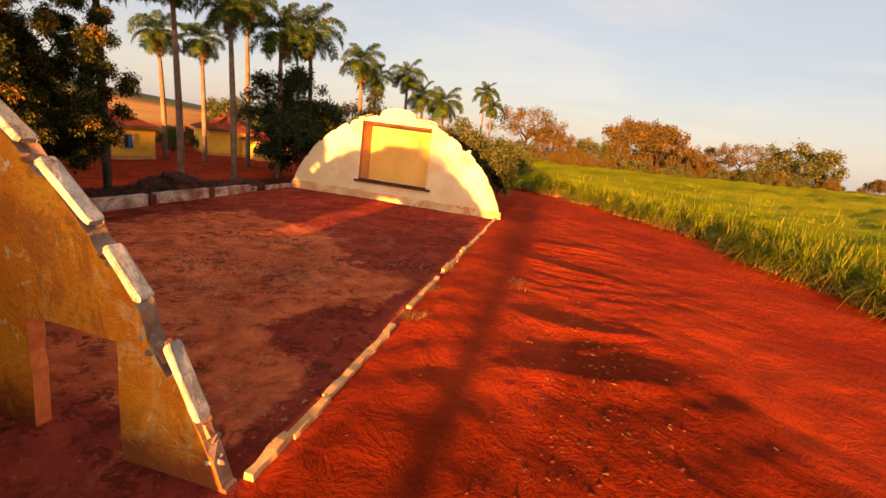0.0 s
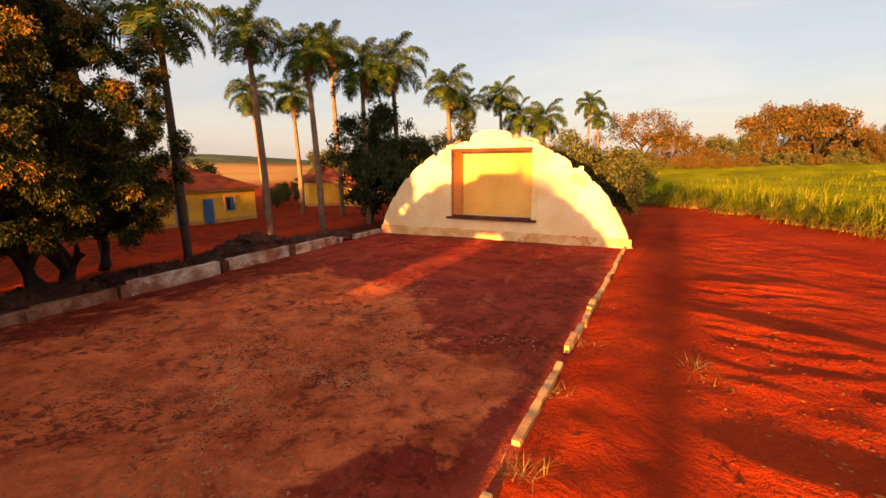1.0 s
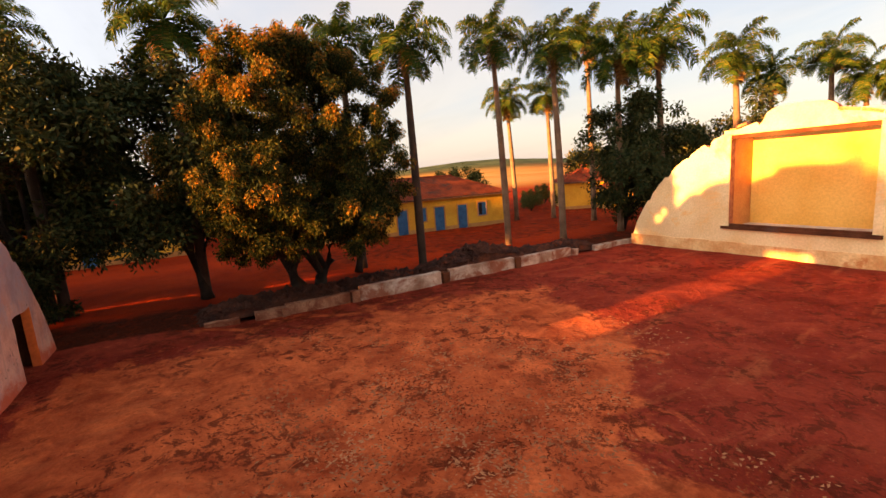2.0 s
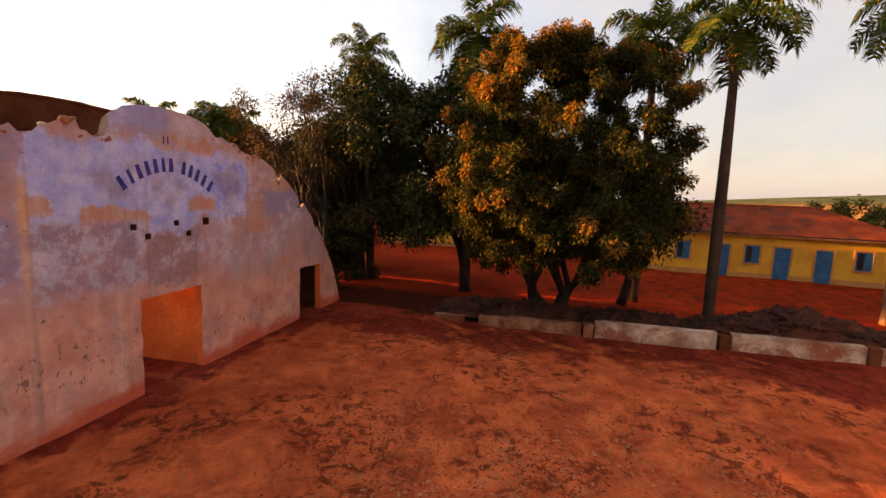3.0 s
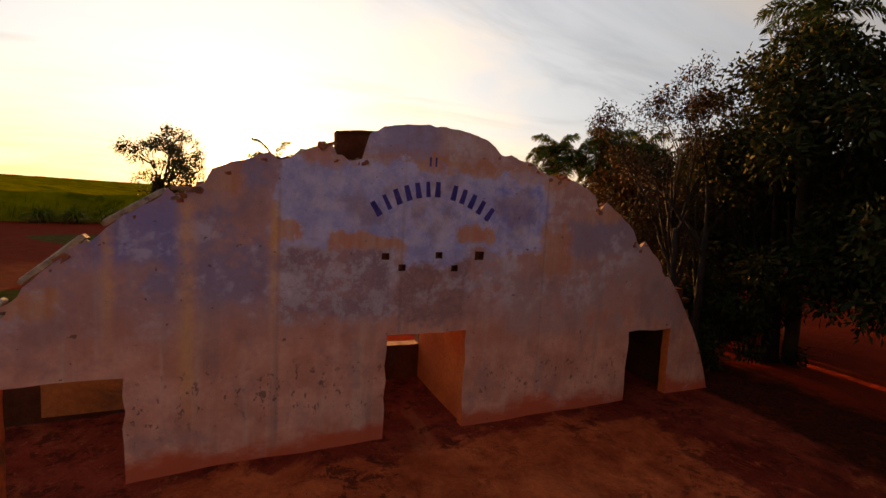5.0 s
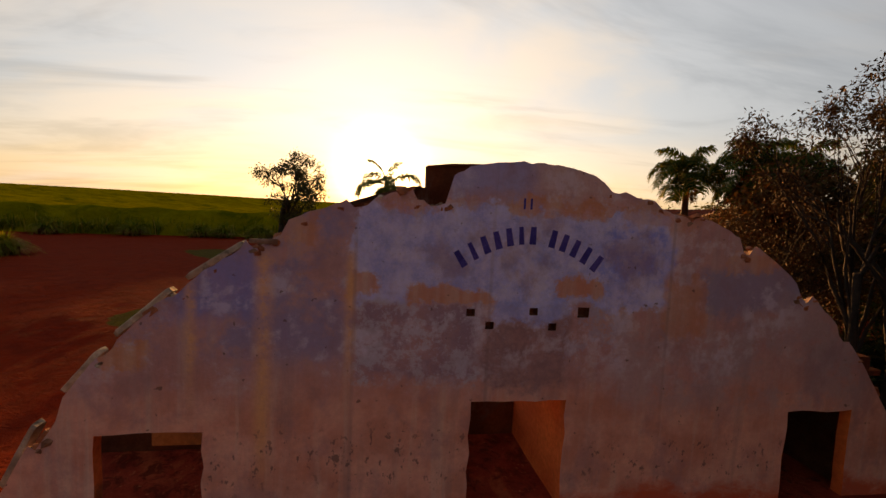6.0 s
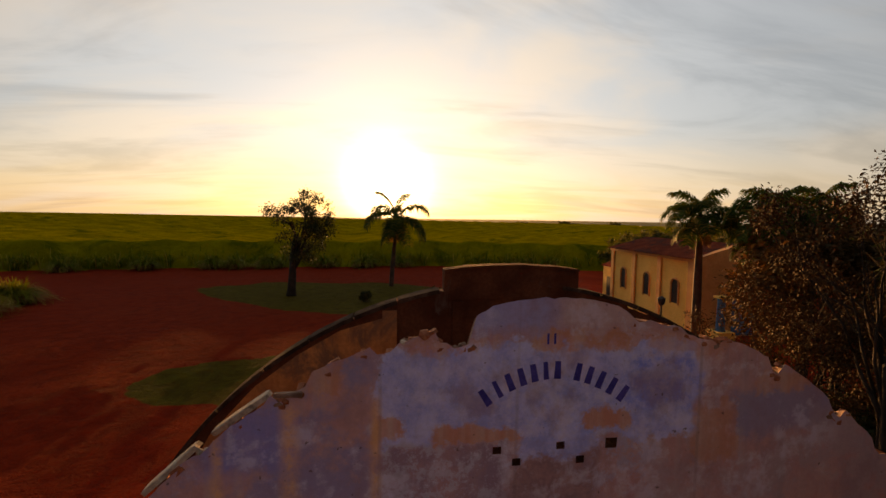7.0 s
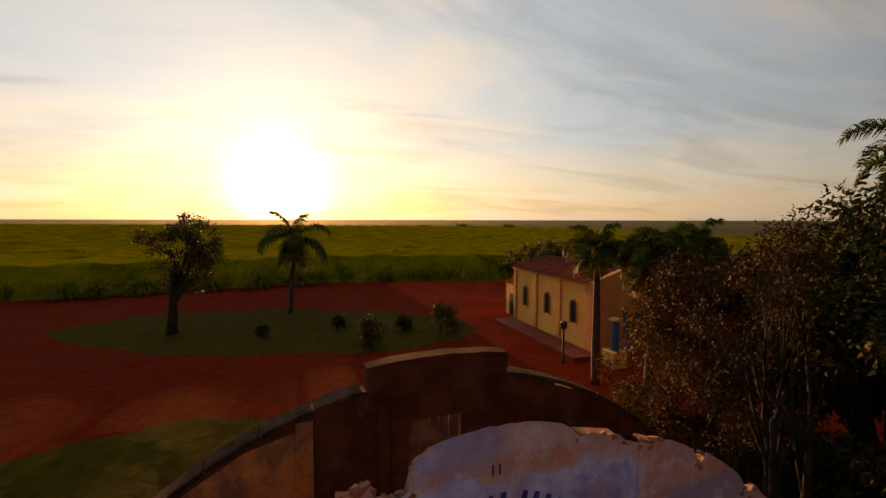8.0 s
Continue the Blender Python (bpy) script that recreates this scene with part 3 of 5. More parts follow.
def build_ground():
    xs, ys = axis(-24.0, 8.0, 0.2, -60, 45, 0.8), axis(4.0, 42.0, 0.13, -50, 75, 0.8)
    gx, gy = np.meshgrid(xs, ys)
    gz = height(gx, gy)
    nx, ny = len(xs), len(ys)
    i = (np.arange(ny - 1)[:, None] * nx + np.arange(nx - 1)[None]).ravel()
    me = smooth_mesh("ground", np.stack([gx, gy, gz], -1).reshape(-1, 3), np.stack([i, i + 1, i + nx + 1, i + nx], -1), EARTH)
    me.polygons.foreach_set("use_smooth", np.ones(len(me.polygons), bool))
    x, y = gx.ravel(), gy.ravel()
    r, a = np.hypot(x + 10, y), np.degrees(np.arctan2(x + 10, y))
    big = ((x + 9.5) / 17.5) ** 2 + ((y + 30.0 + 0.33 * (x + 9.5)) / 8.2) ** 2 + 0.22 * wavy(x, y, 0.3, 2.0)
    small = ((x + 5.0) / 6.2) ** 2 + ((y + 9.9) / 3.0) ** 2 + 0.25 * wavy(x, y, 0.45, 1.0)
    lawn = np.maximum(sstep(1.25, 0.8, big), sstep(1.25, 0.8, small))
    lawn = np.maximum(lawn, sstep(75, 110, r) * (np.abs(a) > 50))
    hall = sstep(-22.6, -21.9, x) * sstep(-3.5, -3.9, x) * sstep(0.6, 1.0, y) * sstep(35.5, 34.5, y)
    west = sstep(110, 170, r) * sstep(900, 700, r)
    dry = west * np.exp(-((a + 60) / 25) ** 4)
    wood = np.maximum(sstep(560, 700, r), sstep(150, 220, r) * (np.abs(a + 60) > 45) * 0.6)
    e = np.maximum(x + 11.7, 0)
    edge = 20.9 - 0.62 * e - 0.045 * e ** 2 + 0.30 * np.maximum(-11.7 - x, 0)
    dust = sstep(2.4, -2.4, y - edge) * sstep(3.5, 6.5, y) * (0.62 + 0.38 * sstep(-4.6, -7.5, x + 0.35 * (y - 10))) * sstep(-3.9, -4.9, x) * (0.25 + 0.75 * sstep(-20.5, -16.5, x))
    dust = dust + 0.5 * np.exp(-((x + 5.3) / 0.9) ** 2 - ((y - 14.5) / 1.7) ** 2) - 0.75 * np.exp(-((x + 5.7) / 1.5) ** 2 - ((y - 9.6) / 1.6) ** 2)
    for name, data in (("earth_shade", 0.46 * sstep(0.2, 1.6, x) * sstep(6.5, 4.5, x) * sstep(18, 12, y) * sstep(0, 4, y) + sstep(15, 0, y) * sstep(75, 60, r) * np.maximum(sstep(-4.0, -3.0, x), sstep(0.6, 0.2, y)) * sstep(-27, -23, x)), ("dust", dust), ("litter_shade", 0.38 * sstep(-17.0, -20.5, x) * sstep(-22.2, -21.8, x) * sstep(4, 8, y) * sstep(30, 22, y) + 0.42 * sstep(-28, -30, x) * sstep(-62, -52, x) * sstep(8, 15, y) * sstep(60, 50, y) + 0.75 * sstep(-26.6, -25.0, x) * sstep(-21.8, -22.2, x) * sstep(-4, 2, y) * sstep(46, 34, y)), ("lawn", lawn), ("hall", hall), ("dry", dry * (1 - wood * (r > 560))), ("wood", wood)):
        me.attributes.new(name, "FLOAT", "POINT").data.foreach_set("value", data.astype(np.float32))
    ob = new("ground", me)
    return tagged(ob, "red laterite earth with ruts, dusty floor and rough lawns", "ground", kind="structure")


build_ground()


# ---------------------------------------------------------------- the ruined hall
def arch_outline(cx, cz, radius, hump, chips, seed, zbase=-0.4, step=0.16, cope=(), notch=0.0, west=0.34):
    """The outline of an arched gable: a circle's arc, a raised block, and courses broken out of it."""
    rng = random.Random(seed)
    half = math.sqrt(radius ** 2 - cz ** 2)
    pts, x = [(cx - half - 0.02, zbase)], cx - half
    while x < cx + half:
        top = math.sqrt(max(0.0, radius ** 2 - (x - cx) ** 2)) + cz
        top -= 0.10 + 0.05 * noise.noise((x * 1.3, seed, 0.0)) + 0.08 * noise.noise((x * 4.1, seed, 2.0))
        if notch and (x * 0.83) % 1.0 < 0.16:
            top -= notch
        for x0, x1, dz in hump:
            if x0 < x < x1:
                u = (2 * x - x0 - x1) / (x1 - x0)
                top = max(top, dz - 0.20 * u * u - west * u ** 6 + 0.05 * noise.noise((x * 2.0, seed, 5.0)) + 0.035 * noise.noise((x * 8.0, seed, 6.0)))
        for x0, x1, dz in chips:
            if x0 < x < x1:
                top -= dz
        for x0, x1 in cope:
            if x0 < x < x1:
                top -= 0.06
        pts.append((x, max(top, 0.06)))
        x += step * rng.uniform(0.6, 1.3)
    pts += [(cx + half + 0.02, 0.06), (cx + half + 0.02, zbase)]
    return pts


def pierced(outline, holes, y0, y1, hole_slot=2, drop=0.0, doors=9):
    """A wall from y0 to y1 with that outline in x and z, and openings right through. Slots: 0 the y1 side, 1 the y0 side, 2 edges."""
    bm = bmesh.new()
    loops = []
    for loop in (outline, *holes):
        vs = [bm.verts.new((x, 0, z)) for x, z in loop]
        loops.append(vs)
        for a, b in zip(vs, vs[1:] + vs[:1]):
            bm.edges.new((a, b))
    bmesh.ops.triangle_fill(bm, edges=bm.edges[:], use_beauty=True, use_dissolve=False, normal=(0, 1, 0))
    bm.verts.index_update()
    flat = [(v.co.x, v.co.z) for v in bm.verts]
    tris = [[v.index for v in f.verts] for f in bm.faces]
    order = [[v.index for v in vs] for vs in loops]
    bm.free()
    g = Geo()
    n = len(flat)
    rim = set(order[0])
    g.add([(x, y1, z) for x, z in flat] + [(x, y0, z - drop if i in rim and z > 0.5 else z) for i, (x, z) in enumerate(flat)], [])
    for t in tris:
        (ax, az), (bx, bz), (cx, cz) = (flat[i] for i in t)
        if (bx - ax) * (cz - az) - (bz - az) * (cx - ax) > 0:
            t = t[::-1]
        g.f.append(tuple(t)), g.m.append(0)
        g.f.append(tuple(n + i for i in t[::-1])), g.m.append(1)
    for k, loop in enumerate(order):
        for a, b in zip(loop, loop[1:] + loop[:1]):
            g.f.append((a, b, n + b, n + a)), g.m.append((hole_slot if k <= doors else hole_slot + 1) if k else 2)
    return g


def rect(x0, x1, z0, z1, rough=0.0, seed=0):
    rng = random.Random(seed)
    pts = []
    for (ax, az), (bx, bz) in (((x0, z0), (x1, z0)), ((x1, z0), (x1, z1)), ((x1, z1), (x0, z1)), ((x0, z1), (x0, z0))):
        k = max(1, int(math.hypot(bx - ax, bz - az) / 0.3)) if rough else 1
        for i in range(k):
            t = i / k
            j = rough if 0 < i else rough * 0.3
            pts.append((ax + (bx - ax) * t + rng.uniform(-j, j), az + (bz - az) * t + rng.uniform(-j, j)))
    return pts


IN_CX, IN_CZ, IN_R = -13.2, -2.92, 9.76
inner_cope = ((-8.1, -7.2), (-6.95, -6.1), (-5.85, -5.3), (-4.88, -4.35))
inner_outline = arch_outline(IN_CX, IN_CZ, IN_R, ((-14.58, -11.55, 6.95),),
                             ((-5.3, -4.88, 0.32), (-6.1, -5.85, 0.16), (-7.2, -6.95, 0.12), (-8.7, -8.2, 0.18), (-10.15, -9.85, 0.2), (-10.9, -10.15, 0.1),
                              (-11.1, -10.9, 0.3), (-11.6, -11.1, 0.46), (-15.6, -14.55, 0.1), (-16.45, -15.7, 0.18), (-17.75, -17.5, 0.22), (-19.3, -18.95, 0.24), (-20.3, -20.05, 0.15)),
                             3, cope=inner_cope, west=0.16, step=0.12)
inner_holes = [rect(-14.05, -12.15, 0.1, 2.46, 0.025, 1), rect(-20.65, -19.05, 0.1, 2.1, 0.03, 2), rect(-7.45, -5.75, -0.1, 2.0, 0.03, 3)]
for hx, hz in ((-12.06, 4.16), (-12.43, 3.92), (-13.27, 4.19), (-13.66, 3.9)):
    inner_holes.append(rect(hx - 0.08, hx + 0.08, hz - 0.07, hz + 0.07))
inner_holes.append(rect(-14.38, -14.16, 4.08, 4.28, 0.03, 5))
inner_wall = thing("wall_inner_gable", (0, 0, 0), "ruined arched gable wall with flaking blue and ochre plaster", "wall", kind="structure")
# small holes are lined in BROWN: the shade inside them is put into the colour
part("plastered_wall", pierced(inner_outline, inner_holes, 4.16, 4.4, 3, 0.14, 3), [PAINTED, OCHRE, WORN_EDGE, RUSSET, BROWN], inner_wall)

outer_outline = arch_outline(IN_CX, IN_CZ, IN_R - 0.02, ((-15.0, -11.5, 6.72),), ((-17.0, -16.4, 0.1),), 8, west=0.1)
outer_holes = [rect(-14.1, -12.25, 1.14, 2.85, 0.02, 6), rect(-13.75, -12.45, 4.6, 5.75, 0.02, 8)]
outer_wall = thing("wall_outer_gable", (0, 0, 0), "ruined arched front gable with stained ochre plaster and concrete coping", "wall", kind="structure")
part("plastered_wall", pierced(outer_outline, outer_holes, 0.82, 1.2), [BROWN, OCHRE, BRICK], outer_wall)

FAR_CX, FAR_CZ, FAR_R, FAR_Y = -12.65, -2.6, 9.62, 34.4
far_outline = arch_outline(FAR_CX, FAR_CZ, FAR_R, ((-14.15, -11.2, 7.44), (-11.3, -9.3, 6.86)), ((-7.2, -6.9, 0.2), (-17.0, -16.7, 0.15)), 12, notch=0.14, west=0.2)
stage = rect(-15.65, -9.75, 1.45, 6.25)
far_wall = thing("wall_stage_gable", (0, 0, 0), "cream arched gable wall with a framed stage opening", "wall", kind="structure")
part("plastered_wall", pierced(far_outline, [stage], FAR_Y, FAR_Y + 0.4), [BRICK, CREAM, BRICK], far_wall)

# stage recess behind the opening
part("recess_back", Geo().box((-15.95, 36.5, 0), (-9.45, 36.8, 6.6)), NICHE, far_wall, "ochre limewashed back of the stage")
# the west side takes the darker trim colour, unlike the back and the east side
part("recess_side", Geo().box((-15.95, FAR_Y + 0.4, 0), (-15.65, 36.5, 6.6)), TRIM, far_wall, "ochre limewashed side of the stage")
part("recess_side", Geo().box((-9.75, FAR_Y + 0.4, 0), (-9.45, 36.5, 6.6)), NICHE, far_wall, "ochre limewashed side of the stage")
part("stage_floor", Geo().box((-15.65, FAR_Y + 0.4, 1.1), (-9.75, 36.5, 1.43)), CONCRETE, far_wall, "weathered concrete stage floor")
g = Geo()
for lo, hi in (((-15.98, 34.34, 1.5), (-15.66, 34.4, 6.3)), ((-9.74, 34.34, 1.5), (-9.42, 34.4, 6.3)), ((-15.98, 34.34, 6.27), (-9.42, 34.4, 6.5))):
    g.box(lo, hi)
part("opening_frame", g, CREAM, far_wall, "raised plaster surround")
part("lintel", Geo().box((-15.65, FAR_Y + 0.06, 6.06), (-9.75, FAR_Y + 0.36, 6.25), 0, 0.01), BROWN, far_wall, "dark lintel beam")
part("ledge", Geo().box((-15.65, FAR_Y + 0.05, 1.45), (-9.75, FAR_Y + 0.30, 1.58), 0, 0.012), BROWN, far_wall, "dark worn ledge")
part("sill", Geo().box((-16.0, 34.24, 1.33), (-9.4, 34.4, 1.48), 0, 0.01), BROWN, far_wall, "dark worn sill")
part("pilaster", Geo().box((-6.75, 34.33, 0.5), (-6.5, 34.4, 5.0)), CREAM, far_wall)

rng = random.Random(77)
x = -21.75
while x < -3.6:
    l = rng.uniform(0.5, 1.6)
    part("base_block", Geo().box((x, 34.345 + rng.uniform(-0.012, 0.012), -0.3), (min(x + l, -3.45), 34.41, 0.60 + rng.uniform(-0.03, 0.03))), BARED, far_wall)
    x += l + 0.004

part("pilaster_cap", Geo().box((-8.66, 4.36, 5.30), (-8.20, 4.44, 5.38), 0, 0.015), WORN_EDGE, inner_wall, "worn pilaster cap")
# coping slabs on the inner gable, tumbled along its eastern haunch
def arc_z(x, cx=IN_CX, cz=IN_CZ, r=IN_R):
    return math.sqrt(max(0.0, r * r - (x - cx) ** 2)) + cz


def slab(x0, x1, y0, y1, thick, lift=0.0, cx=IN_CX, cz=IN_CZ, r=IN_R, rng=random.Random(4)):
    g = Geo()
    rows = []
    k = 4
    for i in range(k + 1):
        x = x0 + (x1 - x0) * i / k
        z = arc_z(x, cx, cz, r) + lift
        nx, nz = (x - cx) / r, (z - cz) / r
        j = rng.uniform(-0.015, 0.015)
        rows.append([(x, y0 + j, z), (x, y1 + j, z), (x + nx * thick, y1 + j, z + nz * thick), (x + nx * thick, y0 + j, z + nz * thick)])
    g.v = [p for row in rows for p in row]
    for i in range(k):
        a = 4 * i
        for s in range(4):
            t = (s + 1) % 4
            g.f.append((a + s, a + t, a + 4 + t, a + 4 + s)), g.m.append(0)
    g.f += [(0, 3, 2, 1), (4 * k, 4 * k + 1, 4 * k + 2, 4 * k + 3)]
    g.m += [0, 0]
    return g


for x0, x1 in ((-11.25, -10.5), (-10.45, -9.75), (-9.7, -9.3), (-15.4, -14.9)):
    part("bared_brick_edge", slab(x0, x1, 34.36, 34.78, 0.14, -0.05, FAR_CX, FAR_CZ, FAR_R), BRICK, far_wall, "bared red brick edge")
def plank(x0, x1, y0, y1, thick, lift, tip, seed):
    """A straight cast slab lying along the slope between two points of the arc, its corners knocked off."""
    rng = random.Random(seed)
    a, b = Vector((x0, 0, arc_z(x0) + lift)), Vector((x1, 0, arc_z(x1) + lift + tip))
    d = (b - a).normalized()
    up = Vector((-d.z, 0, d.x))
    g = Geo()
    rows = (0.0, 0.06, 0.5, 0.94, 1.0)
    for t in rows:
        pin = 0.035 if t in (0.0, 1.0) else 0.0
        for y, h in ((y0 + pin, 0.0), (y1 - pin, 0.0), (y1 - pin, thick - 0.02), (y1 - 0.03 - pin, thick - pin * 0.4), (y0 + 0.03 + pin, thick - pin * 0.4), (y0 + pin, thick - 0.02)):
            p = a + (b - a) * t + up * (h + rng.uniform(-0.006, 0.006)) + d * rng.uniform(-0.02, 0.02)
            g.v.append((p.x, y + rng.uniform(-0.012, 0.012), p.z))
    for i in range(len(rows) - 1):
        for q in range(6):
            t = (q + 1) % 6
            g.f.append((6 * i + q, 6 * i + t, 6 * i + 6 + t, 6 * i + 6 + q)), g.m.append(0)
    k = 6 * (len(rows) - 1)
    g.f += [(5, 4, 3, 2, 1, 0), tuple(k + q for q in range(6))]
    g.m += [0, 0]
    return g


for n, (x0, x1) in enumerate(inner_cope):
    part("coping_slab", plank(x0, x1, 4.08, 4.35, 0.10, (-0.14, -0.14, -0.13, -0.03)[n], (0.0, 0.03, 0.02, -0.08)[n], 50 + n), COPING, inner_wall, "grey-white coping slab")


def lump(size, rng):
    """A broken lump of brick and mortar."""
    bm = bmesh.new()
    bmesh.ops.create_icosphere(bm, subdivisions=1, radius=size)
    for v in bm.verts:
        v.co = Vector((v.co.x * rng.uniform(0.7, 1.5), v.co.y * rng.uniform(0.6, 1.2), v.co.z * rng.uniform(0.4, 1.0)))
    g = Geo()
    bm.verts.index_update()
    g.add([v.co for v in bm.verts], [[v.index for v in f.verts] for f in bm.faces])
    bm.free()
    return g


rng = random.Random(63)
LUMPS = [lump(0.105, rng).mesh("rubble_stone", m) for m in (BRICK, WORN_EDGE, COPING, BRICK, WORN_EDGE)]
for x0, x1, count in ((-5.35, -4.85, 16), (-4.4, -3.95, 16), (-6.15, -5.8, 9), (-7.2, -6.9, 7), (-11.6, -11.1, 16), (-11.0, -10.2, 8), (-8.75, -8.2, 8), (-16.4, -15.6, 9), (-17.8, -17.4, 8), (-19.3, -18.9, 5)):
    for _ in range(count):
        x = rng.uniform(x0, x1)
        tops = [z for px, z in inner_outline if abs(px - x) < 0.15] or [arc_z(x) - 0.3]
        ob = new("rubble_stone", LUMPS[rng.randrange(5)])
        ob.parent = inner_wall
        ob.matrix_basis = pose(x, rng.uniform(4.19, 4.37), min(tops) + rng.uniform(-0.10, 0.01), rng.uniform(-40, 40), rng.uniform(-40, 40), rng.uniform(0, 360)) @ Matrix.Scale(rng.uniform(0.5, 1.15), 4)
for x0, x1, y0 in ((-16.9, -16.2, 4.08), (-15.6, -14.75, 4.06), (-18.2, -17.8, 4.08)):
    part("coping_slab", slab(x0, x1, y0, y0 + 0.30, 0.05, -0.27), BRICK, inner_wall, "broken red coping tile")
x = IN_CX - 8.6
while x < IN_CX + 7.9:
    if not -15.05 < x + 0.5 < -11.4:
        part("coping_slab", slab(x, x + 1.0, 0.74, 1.26, 0.10, -0.17, IN_CX, IN_CZ), DARK_COPING, outer_wall, "mouldy concrete coping slab")
    x += 1.04


def parapet(x0, x1, y0, y1, z0, z1, bow, k=12):
    """A heavy parapet block with a slightly bowed top and a thin projecting lip."""
    g = Geo()
    rng = random.Random(31)
    for lo, hi, out in ((z0, z1 - 0.07, 0.0), (z1 - 0.066, z1, 0.035)):
        base = len(g.v)
        for i in range(k + 1):
            u = 2 * i / k - 1
            x, lift = x0 + (x1 - x0) * i / k, bow * (1 - u * u) + rng.uniform(-0.008, 0.008)
            low = lo if out == 0 else lo + lift
            g.v += [(x, y0 - out, low), (x, y1 + out, low), (x, y1 + out, hi + lift), (x, y0 - out, hi + lift)]
        for i in range(k):
            a = base + 4 * i
            for q in range(4):
                t = (q + 1) % 4
                g.f.append((a + q, a + 4 + q, a + 4 + t, a + t)), g.m.append(0)
        g.f += [(base, base + 1, base + 2, base + 3), tuple(base + 4 * k + q for q in (3, 2, 1, 0))]
        g.m += [0, 0]
    return g


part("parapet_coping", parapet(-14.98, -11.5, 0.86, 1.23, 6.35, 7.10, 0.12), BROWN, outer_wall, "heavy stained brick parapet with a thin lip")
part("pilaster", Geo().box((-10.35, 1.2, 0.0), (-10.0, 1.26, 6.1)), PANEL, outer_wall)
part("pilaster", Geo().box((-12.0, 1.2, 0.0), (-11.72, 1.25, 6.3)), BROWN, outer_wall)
part("ochre_panel", pierced([(-10.0, 0.1), (-10.0, 5.9), (-9.0, 5.62), (-8.0, 5.05), (-7.0, 4.3), (-6.0, 3.2), (-5.2, 1.75), (-5.2, 0.1)], [], 1.2, 1.212), [PANEL] * 3, outer_wall)
for i in range(5):
    part("shutter_board", Geo().box((-13.72 + i * 0.25, 1.05, 4.6), (-13.50 + i * 0.25, 1.09, 5.72), 0, 0.01), WOOD, outer_wall)
# cross wall in the foyer
part("cross_wall", Geo().box((-14.4, 1.2, 0.0), (-14.12, 4.16, 3.0), 0, 0.02), RUSSET, outer_wall, "ochre cross wall")
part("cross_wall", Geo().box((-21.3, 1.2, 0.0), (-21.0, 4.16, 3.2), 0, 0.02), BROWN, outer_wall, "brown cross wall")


# bricks left loose along the broken edge
rng = random.Random(15)
BRICKS = [Geo().box((-0.11, -0.055, -0.03), (0.11, 0.055, 0.03), 0, 0.008, rng).mesh("brick", BRICK) for _ in range(4)]
for px, pz in inner_outline[2:-2]:
    for k in range(2):
        if rng.random() < 0.22 and 0.6 < pz < 6.6:
            ob = new("brick", BRICKS[rng.randrange(4)])
            ob.parent = inner_wall
            slope = math.degrees(math.atan2(IN_CX - px, math.sqrt(max(0.2, IN_R ** 2 - (px - IN_CX) ** 2))))
            ob.matrix_basis = pose(px + rng.uniform(-0.1, 0.1), rng.uniform(4.2, 4.36), pz + rng.uniform(-0.12, -0.03), rng.uniform(-8, 8), -slope + rng.uniform(-12, 12), rng.choice((0, 90)) + rng.uniform(-14, 14))

# added slab, not known to exist: blocks skylight so the side doorway looks dark
part("foyer_shade_slab", Geo().box((-21.6, 1.2, 2.75), (-14.4, 4.16, 2.9), 0, 0.02), BROWN, outer_wall, "low brown slab added to keep the foyer dark")

# painted marks in an arc over the doorway, and loose marks
for k in range(12):
    x = -11.82 - 0.225 * k - (0.17 if k > 6 else 0.0)
    u = (x + 13.13) / 1.38
    z, tilt = 5.62 - 0.52 * u * u, 0.62 * u
    hw, hh = (0.05, 0.165) if k in (1, 5) else (0.066, 0.165)
    g = Geo()
    pts = [(x + px * math.cos(tilt) + pz * math.sin(tilt), z + pz * math.cos(tilt) - px * math.sin(tilt)) for px, pz in ((-hw, -hh), (hw, -hh), (hw * 0.8, hh), (-hw * 0.8, hh))]
    g.add([(a, 4.404, b) for a, b in pts] + [(a, 4.396, b) for a, b in pts], [(3, 2, 1, 0), (0, 1, 5, 4), (1, 2, 6, 5), (2, 3, 7, 6), (3, 0, 4, 7)])
    part("painted_bar", g, INK, inner_wall, "dark blue painted bar")

# smaller marks beside and above them
for x0, x1, z0, z1 in ((-12.99, -12.95, 6.1, 6.3), (-13.12, -13.08, 6.1, 6.3)):
    g = Geo().add([(a, b, c) for b in (4.404, 4.396) for a, c in ((x0, z0), (x1, z0), (x1, z1), (x0, z1))], [(3, 2, 1, 0), (0, 1, 5, 4), (1, 2, 6, 5), (2, 3, 7, 6), (3, 0, 4, 7)])
    part("painted_bar", g, INK, inner_wall, "small faded blue painted bar")

